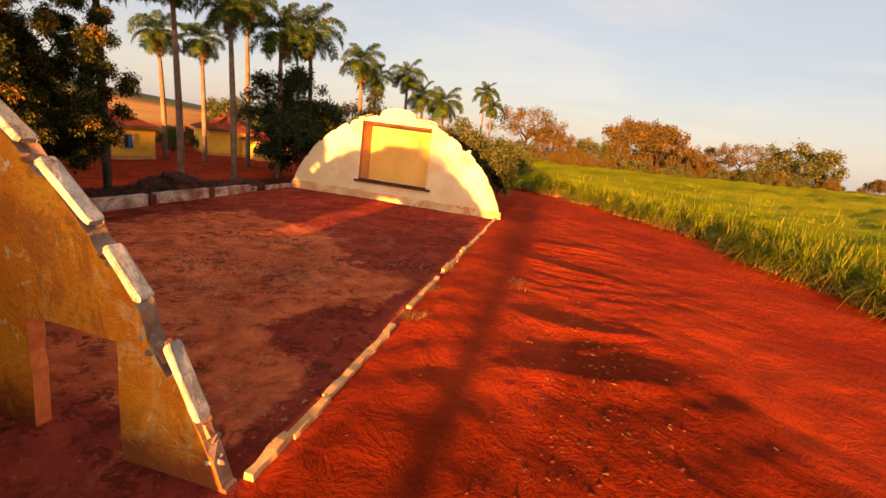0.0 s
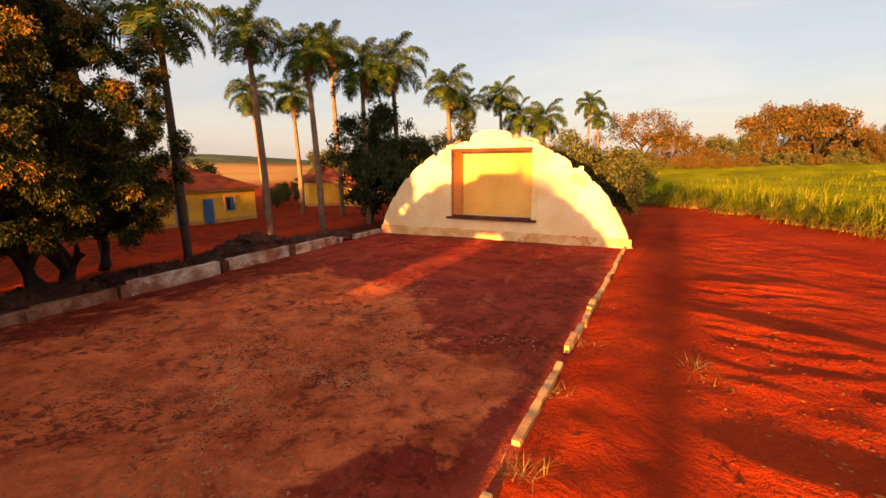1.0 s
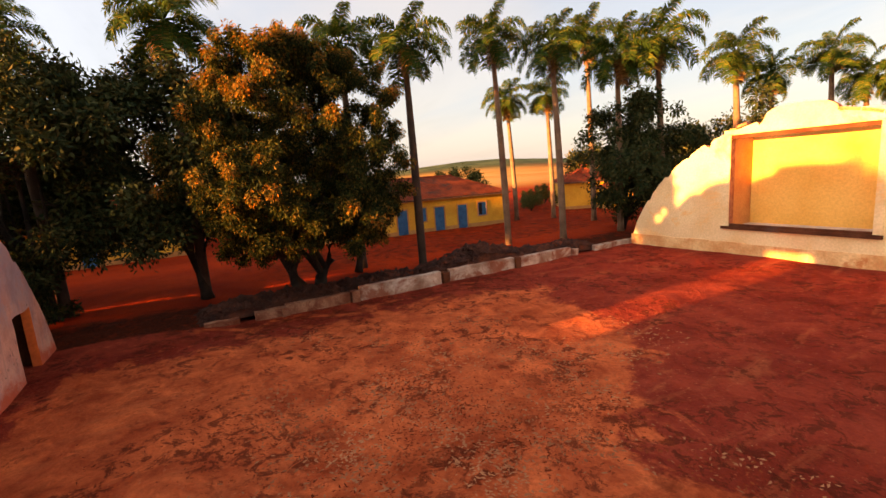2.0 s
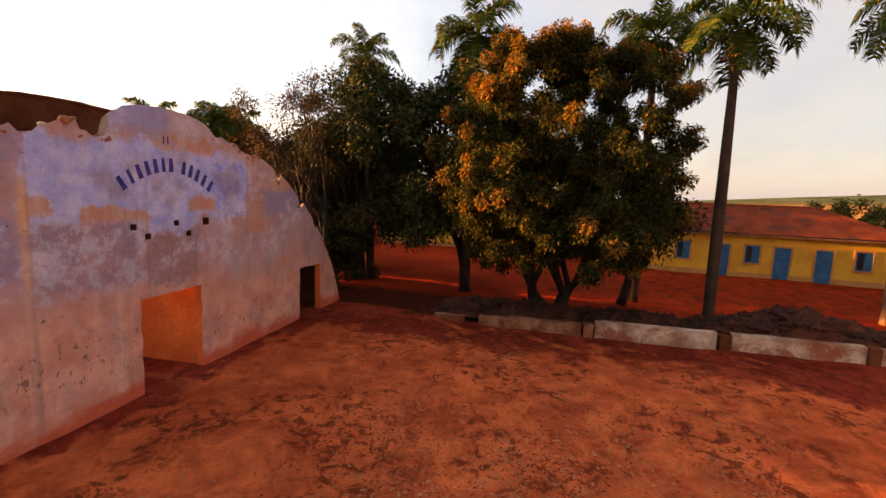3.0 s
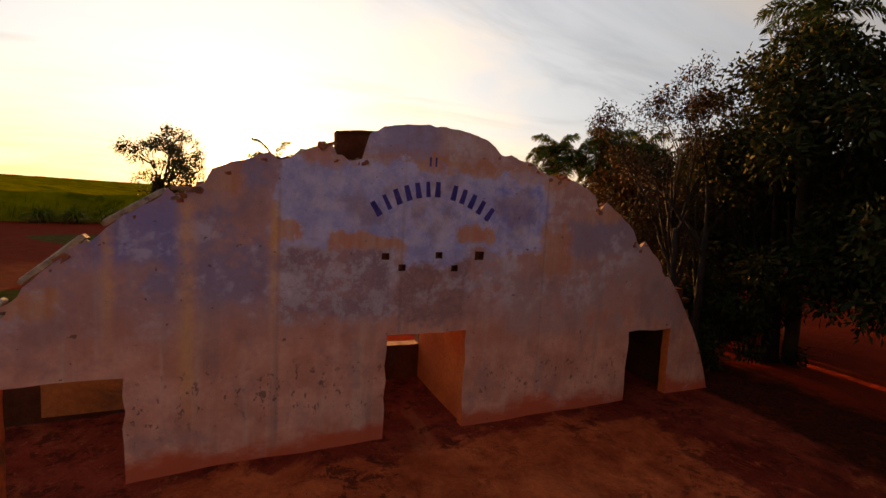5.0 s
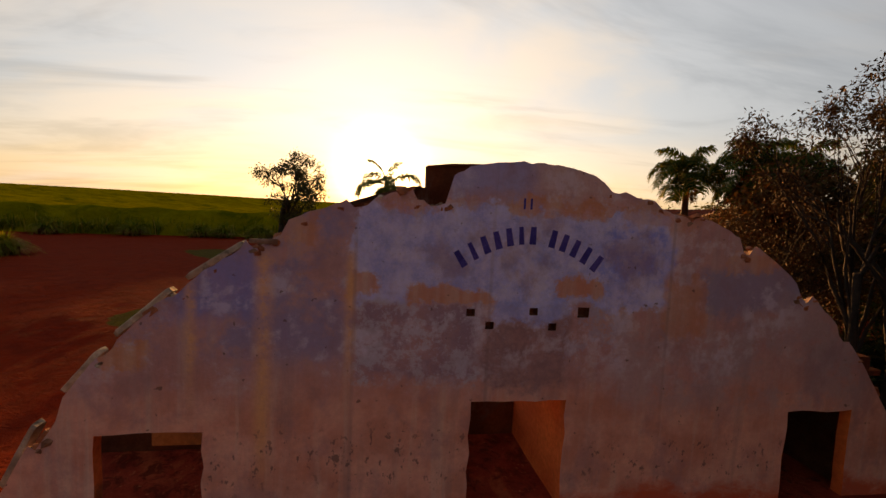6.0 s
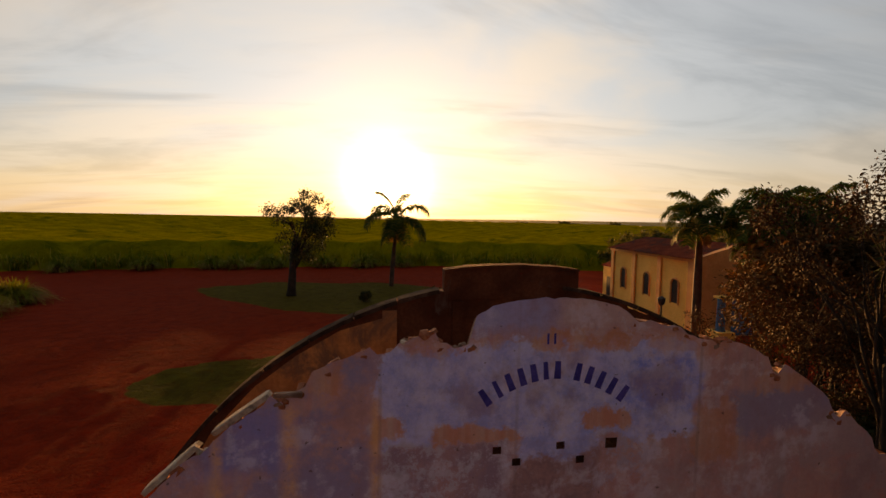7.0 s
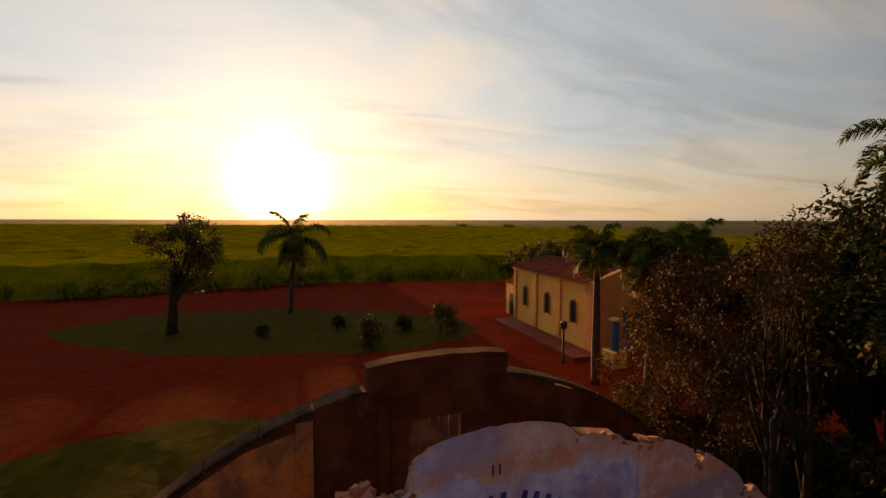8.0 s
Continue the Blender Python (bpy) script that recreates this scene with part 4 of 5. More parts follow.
# low whitewashed side wall with piers
LOW_X = -21.9
low_wall = thing("wall_low_side", (0, 0, 0), "low whitewashed wall with piers, flaking and stained red", "wall", kind="structure")
rng = random.Random(21)
sections = ((9.1, 10.4, 0.08), (11.0, 12.2, 0.17), (12.25, 15.1, 0.24), (15.6, 19.9, 0.42), (20.4, 24.6, 0.44), (25.0, 28.9, 0.40), (31.0, 34.4, 0.22))
for y0, y1, h in sections:
    k = max(2, int((y1 - y0) / 0.35))
    g = Geo()
    tops = [h + 0.07 * noise.noise((y0 + i * 0.6, 3.0, 0.0)) for i in range(k + 1)]
    ys = [y0 + (y1 - y0) * i / k for i in range(k + 1)]
    for i in range(k + 1):
        z0 = ground_z(LOW_X, ys[i]) - 0.3
        e = 0.02 * noise.noise((ys[i] * 2.0, 0.0, 1.0))
        g.v += [(LOW_X + 0.15 + e, ys[i], z0), (LOW_X + 0.14 + e, ys[i], tops[i]), (LOW_X - 0.15, ys[i], tops[i] + 0.02), (LOW_X - 0.15, ys[i], z0)]
    for i in range(k):
        a = 4 * i
        for s in range(3):
            g.f.append((a + s, a + 4 + s, a + 5 + s, a + s + 1)), g.m.append(0)
    g.f += [(0, 1, 2, 3), (4 * k + 3, 4 * k + 2, 4 * k + 1, 4 * k)]
    g.m += [0, 0]
    part("wall_section", g, WHITEWASH if y0 > 15 else STAINED, low_wall)
for y, h in ((15.35, 0.30), (20.15, 0.36), (24.8, 0.46), (29.2, 0.28), (12.22, 0.18)):
    part("pier", Geo().box((LOW_X - 0.12, y - 0.17, -0.5), (LOW_X + 0.27, y + 0.17, h), 0, 0.025, rng), BROWN if y in (20.15, 24.8) else (WHITEWASH if y > 25 else STAINED), low_wall)

# bank of dark rubble behind the low wall
def bank_z(x, y):
    ridge = 0.62 + 0.3 * noise.noise((y * 0.5, 1.0, 0.0)) + 0.75 * math.exp(-((y - 23.0) / 2.0) ** 2)
    ridge *= max(0.0, min(1, (y - 8.6) / 1.5 + 0.1, (32.0 - y) / 1.5 + 0.1))
    u = min(1.0, max(0.0, (-22.02 - x) / 3.0))
    z = ridge * math.sin(math.pi * min(1, 0.22 + 0.8 * u)) + 0.22 * noise.noise((x * 1.9, y * 1.9, 0)) + 0.13 * noise.noise((x * 6, y * 6, 4))
    z = 0.35 * ridge if u < 0.01 else (-0.1 if u > 0.99 else z)
    return max(z, -0.1) - 0.2


def bank():
    ny, nx = 120, 16
    v = [(-22.02 - 3.0 * i / (nx - 1), 8.6 + 23.4 * j / (ny - 1), bank_z(-22.02 - 3.0 * i / (nx - 1), 8.6 + 23.4 * j / (ny - 1))) for j in range(ny) for i in range(nx)]
    i = np.array([j * nx + k for j in range(ny - 1) for k in range(nx - 1)])
    me = smooth_mesh("rubble_bank", v, np.stack([i, i + nx, i + nx + 1, i + 1], -1), RUBBLE)
    tagged(new("rubble_bank", me), "dark heaped bank of rubble and dead leaves behind a low wall", "rubble", kind="stuff")


bank()

# broken footing along the road side
footing = thing("broken_footing", (0, 0, 0), "broken line of pale footing stones along a red road", "footing", kind="structure")
rng = random.Random(5)
y = 4.5
while y < 34.2:
    l = rng.uniform(0.5, 1.4)
    hgt = rng.uniform(0.06, 0.12) + (0.1 if rng.random() < 0.12 else 0)
    xc = -3.80 + 0.07 * float(sstep(12, 6, y)) + 0.10 * noise.noise((y * 0.6, 0, 0))
    if rng.random() < 0.95:
        g = Geo()
        k = 9
        for i in range(k + 1):
            t = i / k
            yy = y + l * t
            z = ground_z(xc, yy) + 0.05
            wd = 0.105 * (1 + 0.45 * noise.noise((yy * 2.0, 1.0, 0.0)) + 0.22 * noise.noise((yy * 5.0, 4.0, 0.0))) * (0.92 if i in (0, k) else 1)
            hh = hgt * (0.9 + 0.4 * noise.noise((yy * 2.0, 7.0, 0.0)) + 0.12 * noise.noise((yy * 5.0, 2.0, 0.0))) * (0.88 if i in (0, k) else 1)
            g.v += [(xc - wd, yy, z - 0.25), (xc - wd * 0.8, yy, z + hh), (xc + wd * 0.8, yy, z + hh * 0.9), (xc + wd * 1.1, yy, z - 0.25)]
        for i in range(k):
            a = 4 * i
            for s in range(3):
                g.f.append((a + s, a + s + 1, a + 5 + s, a + 4 + s)), g.m.append(0)
        g.f += [(3, 2, 1, 0), (4 * k, 4 * k + 1, 4 * k + 2, 4 * k + 3)]
        g.m += [0, 0]
        part("stone", g, FOOTING, footing)
    y += l + rng.uniform(0.0, 0.012)


# ---------------------------------------------------------------- plants
def leaf_cloud(centres, spread, count, size, rng, droop=0.35, out_from=None, wide=0.38):
    """Small folded leaves scattered about the given centres."""
    c = centres[rng.integers(0, len(centres), count)]
    s = spread[rng.integers(0, len(spread), count)][:, None] if len(np.shape(spread)) else spread
    d = rng.normal(size=(count, 3))
    d /= np.linalg.norm(d, axis=1)[:, None] + 1e-6
    p = c + d * s * (rng.random((count, 1)) ** 0.45)
    way = d * 0.8 + rng.normal(size=(count, 3)) * 0.5
    way[:, 2] -= droop
    way /= np.linalg.norm(way, axis=1)[:, None] + 1e-6
    side = np.cross(way, rng.normal(size=(count, 3)))
    side /= np.linalg.norm(side, axis=1)[:, None] + 1e-6
    ln = size * rng.uniform(0.6, 1.35, (count, 1))
    wd = ln * wide * 0.5
    nrm = np.cross(side, way)
    base, tip = p - way * ln * 0.5, p + way * ln * 0.5
    mid = p + nrm * ln * 0.10
    v = np.stack([base, mid + side * wd, tip, mid - side * wd], 1).reshape(-1, 3)
    i = np.arange(count)[:, None] * 4 + np.arange(4)[None]
    return v, i


def tree(name, at, label, crown, leaves, size, leaf_mat, seed, trunk_r=0.28, stems=1, clumps=60, fork=0.35, clump_r=0.9, droop=0.35, group="", shell=0.5, young=0, limbs=26, skirt=0, lobes=0, hem=0.0):
    """A trunk with limbs to the clumps of an uneven crown. crown: centre offset and radii."""
    rng = np.random.default_rng(seed)
    ob = thing(name, at, label, "tree", group)
    (cx, cy, cz), (rx, ry, rz) = crown
    d = rng.normal(size=(clumps, 3))
    d /= np.linalg.norm(d, axis=1)[:, None]
    d[:, 2] = np.where(d[:, 2] < -0.78, -d[:, 2], d[:, 2])
    rad = shell + (1 - shell) * rng.random((clumps, 1)) ** 0.7
    lump = 1 + 0.22 * np.sin(5 * np.arctan2(d[:, 1], d[:, 0]) + seed)[:, None] * rng.random((clumps, 1))
    c = np.array([cx, cy, cz]) + d * rad * lump * np.array([rx, ry, rz])
    if lobes:
        way = rng.normal(size=(lobes, 3))
        way /= np.linalg.norm(way, axis=1)[:, None]
        way[:, 2] = np.where(way[:, 2] < -0.9, -way[:, 2], way[:, 2])
        hub = way * np.array([rx, ry, rz]) * rng.uniform(shell + 0.12, 0.84, (lobes, 1))
        bud = rng.normal(size=(clumps, 3)) + 0.9 * way[np.arange(clumps) % lobes] + np.array([0, 0, 0.35])
        bud /= np.linalg.norm(bud, axis=1)[:, None]
        c = np.array([cx, cy, cz]) + hub[np.arange(clumps) % lobes] + bud * rng.uniform(0.75, 1.35, (clumps, 1)) * 0.26 * rx
    if lobes and skirt:
        deep = np.array([cx, cy, cz]) + rng.normal(size=(120, 3)) * np.array([rx, ry, rz]) * 0.32
        c = np.concatenate([c, deep])
        clumps += 120
    if skirt:
        t, q = rng.random(skirt) * 2 * np.pi, rng.uniform(0.3, 0.8, skirt)
        low = np.stack([cx + rx * q * np.cos(t), cy + ry * q * np.sin(t), rng.uniform(2.4, 4.2, skirt)], 1)
        c = np.concatenate([c, low])
        clumps += skirt
    c[:, 2] = np.maximum(c[:, 2], hem + 0.8 * rng.random(len(c)))
    spread = clump_r * rng.uniform(0.6, 1.35, clumps)
    g = Geo()
    top = Vector((cx * 0.35, cy * 0.35, cz - rz * (1 - fork)))
    for s in range(stems):
        t = 2 * math.pi * s / max(1, stems) + seed
        foot = Vector((0.28 * math.cos(t), 0.28 * math.sin(t), -0.15)) if stems > 1 else Vector((0, 0, -0.15))
        head = top + (Vector((math.cos(t), math.sin(t), 0)) * rx * 0.22 if stems > 1 else Vector((0, 0, 0)))
        bend = (foot + head) / 2 + Vector((rng.normal() * 0.12, rng.normal() * 0.12, 0))
        r0 = trunk_r * (1.0 if stems == 1 else 0.65)
        g.tube([foot, foot + (bend - foot) * 0.3, bend, head], [r0 * 1.35, r0 * 1.05, r0 * 0.9, r0 * 0.62], 9)
        hubs = 5 if stems > 1 else 9
        picks = [Vector(c[k]) for k in rng.choice(clumps, hubs, replace=False)]
        arms = []
        for p in picks:
            t0 = 0.45 + 0.55 * rng.random()
            root = bend.lerp(head, min(1.0, 2 * t0 - 1)) if t0 > 0.5 else foot.lerp(bend, 2 * t0)
            end = root.lerp(p, 0.72)
            knee = root.lerp(end, 0.45) + Vector((rng.normal() * 0.25, rng.normal() * 0.25, 0.35 + 0.25 * rng.random()))
            pts = [root, root.lerp(knee, 0.5) + Vector((rng.normal() * 0.06, rng.normal() * 0.06, 0.05)), knee, knee.lerp(end, 0.5) + Vector((rng.normal() * 0.1, rng.normal() * 0.1, 0.05)), end]
            g.tube(pts, [r0 * 0.48, r0 * 0.38, r0 * 0.28, r0 * 0.2, r0 * 0.1], 6, cap=False)
            arms.append(pts)
        for k in range(s, min(clumps, limbs * stems), stems):
            tip = Vector(c[k])
            arm = min(arms, key=lambda q: (q[-1] - tip).length)
            root = arm[2].lerp(arm[4], rng.random())
            m = root.lerp(tip, 0.5) + Vector((rng.normal() * 0.15, rng.normal() * 0.15, 0.12 + 0.15 * rng.random()))
            g.tube([root, m, tip], [r0 * 0.14, r0 * 0.08, 0.008], 4, cap=False)
    part("trunk", g, BARK, ob, smooth=True)
    v, f = leaf_cloud(c, spread, leaves, size, rng, droop)
    part("crown", smooth_mesh("crown", v, f, leaf_mat), None, ob)
    if young:
        out = (c - np.array([cx, cy, cz])) / np.array([rx, ry, rz])
        rank = np.linalg.norm(out, axis=1) + 0.25 * out[:, 2] + 0.3 * rng.random(clumps)
        best = c[np.argsort(-rank)[:clumps // 3]] * 1.0
        v, f = leaf_cloud(best + 0.35 * (best - np.array([cx, cy, cz])) / rx, 0.34, young, size * 1.1, rng, droop)
        part("young_growth", smooth_mesh("young_growth", v, f, YOUNG_LEAF), None, ob, "orange-brown young leaves")
    return ob


def frond(length, start, sag, pairs, leaf, seed, plume=0.5, mat=None):
    """One palm leaf along +x: a bowed rib with two rows of hanging leaflets."""
    rng = random.Random(seed)
    pts, p, a = [], Vector((0, 0, 0)), radians(start)
    n = 10
    for i in range(n + 1):
        pts.append(p.copy())
        p = p + Vector((math.cos(a), 0, math.sin(a))) * length / n
        a -= radians(sag) / n * (0.5 + 1.1 * i / n)
    g = Geo()
    g.tube(pts, [0.05 * (1 - 0.85 * i / n) for i in range(n + 1)], 4, cap=False)
    for k in range(pairs):
        t = 0.14 + 0.86 * (k + rng.random() * 0.6) / pairs
        i = min(n - 1, int(t * n))
        o = pts[i].lerp(pts[i + 1], t * n - i)
        d = (pts[i + 1] - pts[i]).normalized()
        for sgn in (-1, 1):
            ll = leaf * (0.55 + 0.75 * math.sin(math.pi * min(1, 0.12 + 0.82 * t))) * rng.uniform(0.8, 1.1)
            out = (d * rng.uniform(0.35, 0.6) + Vector((0, sgn * rng.uniform(0.5, 1.0), rng.uniform(-0.2, plume)))).normalized()
            mid = o + out * ll * 0.5
            tip = mid + (out + Vector((0, 0, -1.1))).normalized() * ll * 0.55
            wv = d * 0.024
            g.add([o - wv, o + wv, mid + wv * 1.5, mid - wv * 1.5, tip], [(0, 1, 2, 3), (3, 2, 4)])
    return g.mesh("frond", mat or PALM_LEAF)


ROYAL = [frond(2.7, 80, 75, 58, 0.66, 1), frond(3.0, 54, 122, 64, 0.78, 2), frond(3.1, 24, 112, 64, 0.84, 3),
         frond(3.0, -6, 84, 64, 0.84, 4), frond(2.7, -40, 46, 58, 0.76, 5), frond(2.1, -62, 22, 40, 0.6, 6, 0.5, DEAD_FROND)]
QUEEN = [frond(2.4, 84, 110, 60, 0.75, 11), frond(2.7, 64, 145, 66, 0.8, 12), frond(2.8, 42, 140, 66, 0.85, 13),
         frond(2.7, 16, 110, 66, 0.85, 14), frond(2.4, -18, 75, 60, 0.8, 15), frond(2.0, -62, 22, 40, 0.6, 16, 0.5, DEAD_FROND)]


def palm(x, y, tall, seed, label, spread=1.0, girth=0.2, hang=2, n=15, name="royal_palm", group="royal palms in the avenue", fronds=ROYAL):
    rng = random.Random(seed)
    z = ground_z(x, y)
    ob = thing(name, (x, y, z), label, "palm", group)
    lean = (rng.uniform(-0.6, 0.05), rng.uniform(-0.5, 0.1))
    shaft = 1.2 * spread
    zt = tall - 0.9 - z - shaft
    g = Geo()
    k = 14
    path = [(lean[0] * (i / k) ** 1.5, lean[1] * (i / k) ** 1.5, -0.2 + (zt + 0.2) * i / k) for i in range(k + 1)]
    rad = [girth * (1.45 if i == 0 else 1.12 + 0.22 * math.sin(math.pi * (i / k) ** 0.8) - 0.35 * i / k) for i in range(k + 1)]
    # royal palms beyond y = 26 keep the lighter bark; all others get the shaded copy
    part("trunk", g.tube(path, rad, 10), PALM_BARK if fronds is ROYAL and y > 26 else SHADED_PALM, ob, smooth=True)
    top = Vector(path[-1])
    part("crownshaft", Geo().tube([top, top + Vector((0, 0, shaft * 0.4)), top + Vector((0, 0, shaft))], [girth * 0.8, girth * 0.85, girth * 0.4], 8), SHAFT, ob, smooth=True)
    head = top + Vector((0, 0, shaft * 0.92))
    kinds = [0, 0, 1, 1, 1, 2, 2, 2, 2, 3, 3, 3, 3, 4, 4, 4, 4, 3][:n + 3] + [5] * hang
    for i, kd in enumerate(kinds):
        fr = new("frond", fronds[kd])
        fr.parent = ob
        s = spread * rng.uniform(0.88, 1.12)
        fr.matrix_basis = Matrix.Translation(head) @ pose(0, 0, 0, rng.uniform(-12, 12), rng.uniform(-8, 8), i * 137.5 + rng.uniform(-15, 15)) @ Matrix.Scale(s, 4)
    return ob


P_LABEL = "tall royal palm with grey trunk and drooping green crown"
for n, (x, y, tall, sp) in enumerate(((-25.6, 20.8, 13.5, 1.0), (-28.3, 29.2, 15.2, 1.0), (-39.0, 38.5, 13.0, 0.95), (-26.2, 32.6, 14.5, 1.0), (-37.3, 42.0, 13.2, 0.9),
                                      (-31.9, 42.0, 17.3, 1.15), (-25.6, 38.0, 13.8, 1.1), (-23.8, 40.5, 14.8, 1.15), (-19.2, 42.0, 12.6, 0.85), (-23.0, 55.0, 12.8, 0.9),
                                      (-19.0, 55.0, 13.6, 0.9), (-17.0, 56.0, 11.5, 0.9), (-14.3, 55.0, 10.8, 0.95), (-27.3, 9.4, 14.1, 0.95), (-27.8, 3.7, 13.2, 0.72),
                                      (-28.8, 18.2, 14.2, 1.0), (-17.0, 100.0, 17.6, 1.15), (-14.7, 100.0, 14.7, 1.05))):
    palm(x, y, tall + 0.15, 40 + n, P_LABEL, sp)

tree("mango_tree", (-23.9, 14.0, 0.1), "broad mango tree with dense dark leaves and orange young growth", ((0.4, -0.2, 6.1), (4.9, 5.0, 5.1)), 380000, 0.14, MANGO_LEAF, 8, 0.5, 2, 420, 0.10, 0.42, 0.7, young=26000, skirt=75, lobes=38, limbs=9, hem=2.0)
tree("shade_tree", (-27.2, 9.4, 0.1), "dark leafy shade tree beside a mango tree", ((-0.9, -1.5, 6.5), (4.6, 4.8, 5.3)), 54000, 0.27, DARK_LEAF, 5, 0.26, 1, 110, 0.25, 0.9, hem=2.2)
tree("shade_tree", (-27.5, 3.2, 0.1), "tall dark leafy tree behind a ruined wall", ((0.4, 0.2, 6.5), (3.8, 3.8, 4.8)), 25000, 0.24, DARK_LEAF, 6, 0.30, 1, 70, 0.22, 0.8, hem=3.2)
tree("shade_tree", (-27.4, 17.4, 0.1), "dark leafy tree between a mango and a palm", ((0, 0, 4.7), (2.9, 2.9, 2.7)), 17000, 0.24, DARK_LEAF, 17, 0.2, 1, 70, 0.22, 0.8)
tree("thin_tree", (-23.7, -0.8, 0.3), "low brown spreading tree with small dry leaves and bare twigs", ((-0.4, -0.3, 3.7), (3.6, 3.9, 2.9)), 18000, 0.11, THIN_LEAF, 9, 0.2, 3, 112, 0.16, 0.55, shell=0.4, limbs=32)
tree("thin_tree", (-22.8, 3.1, 0.1), "slender many-stemmed tree with sparse leaves and bare limbs", ((-0.2, -0.9, 7.0), (2.7, 3.2, 3.1)), 9000, 0.12, THIN_LEAF, 19, 0.2, 3, 96, 0.3, 0.42, shell=0.25, limbs=32, lobes=16)
tree("shade_tree", (-29.0, -4.0, 0.5), "dark brown-green tree behind a thin tree", ((0, 0, 4.5), (4.2, 4.0, 3.2)), 22000, 0.28, BROWN_LEAF, 14, 0.25, 1, 80, 0.2, 1.0)
tree("shade_tree", (-31.5, 0.5, 0.3), "dark leafy tree in a row of trees", ((0, 0, 5.2), (4.0, 4.0, 3.2)), 20000, 0.30, DARK_LEAF, 15, 0.25, 1, 80, 0.2, 1.0, hem=2.6)
tree("shade_tree", (-26.2, 38.8, 0.0), "dark broad tree beside a cream gable wall", ((1.0, 1.0, 5.2), (5.2, 4.2, 4.4)), 30000, 0.32, DARK_LEAF, 12, 0.30, 1, 130, 0.15, 0.75, lobes=18, skirt=14)
for x, y, rx, ry, h in ((-18.5, 42.5, 4.2, 2.6, 8.8), (-9.2, 43.5, 3.2, 2.4, 7.6), (-5.8, 44.5, 2.6, 2.4, 6.2)):
    tree("leafy_bush", (x, y, 0.0), "tall green bush behind a ruined gable wall", ((0, 0, h * 0.5), (rx, ry, h * 0.5)), 12000, 0.3, BUSH_LEAF if x > -15 else DARK_LEAF, int(20 + abs(x)), 0.15, 3, 50, 0.1, 0.9, shell=0.3)


for n, (x, y, h) in enumerate(((-23.6, 2.4, 1.7), (-24.8, 1.2, 2.6), (-22.9, -1.6, 3.0), (-25.3, 2.3, 3.2), (-26.7, 2.9, 3.4), (-24.2, -3.6, 3.0), (-26.0, -1.6, 2.4))):
    tree("wild_shrub", (x, y, ground_z(x, y)), "dark wild shrub at the end of a ruined wall", ((0, 0, h * 0.5), (0.9 + 0.25 * h, 0.9 + 0.25 * h, h * 0.5)), 5200, 0.2, DARK_LEAF, 130 + n, 0.05, 3, 24, 0.1, 0.5, group="shrubs by the ruined wall", shell=0.2)


# sugar cane
def inside(px, py, poly):
    hit = np.zeros(np.shape(px), bool)
    for (x0, y0), (x1, y1) in zip(poly, poly[1:] + poly[:1]):
        cross = ((y0 > py) != (y1 > py)) & (px < (x1 - x0) * (py - y0) / (y1 - y0 + 1e-9) + x0)
        hit ^= cross
    return hit


def blades(bx, by, tall, wide, lean, rng, segs=4):
    """Long arching blades from points on the ground."""
    n = len(bx)
    a = rng.random(n) * 2 * np.pi
    way = np.stack([np.cos(a), np.sin(a)], 1)
    tall = tall * rng.uniform(0.65, 1.15, n)
    lean = lean * rng.uniform(0.3, 1.4, n)
    bz = height(bx, by) - 0.05
    v = np.zeros((n, segs + 1, 2, 3))
    for i in range(segs + 1):
        t = i / segs
        reach = lean * t ** 1.7
        z = bz + tall * (t - 0.42 * (lean / 1.2) * t ** 3)
        w = wide * (1 - 0.85 * t ** 1.5) * 0.5
        for s, sg in ((0, -1), (1, 1)):
            v[:, i, s, 0] = bx + way[:, 0] * reach - way[:, 1] * w * sg
            v[:, i, s, 1] = by + way[:, 1] * reach + way[:, 0] * w * sg
            v[:, i, s, 2] = z
    k = np.arange(n)[:, None] * (2 * (segs + 1)) + 2 * np.arange(segs)[None]
    f = np.stack([k, k + 1, k + 3, k + 2], -1).reshape(-1, 4)
    return v.reshape(-1, 3), f


def along(line, count, depth, rng, side):
    """Points within a strip beside a line of corners."""
    line = np.array(line, float)
    seg = np.diff(line, axis=0)
    ln = np.hypot(*seg.T)
    k = rng.choice(len(seg), count, p=ln / ln.sum())
    p = line[k] + seg[k] * rng.random((count, 1))
    nrm = np.stack([seg[k][:, 1], -seg[k][:, 0]], 1) / ln[k][:, None] * side
    return p + nrm * (depth[0] + (depth[1] - depth[0]) * rng.random((count, 1)))


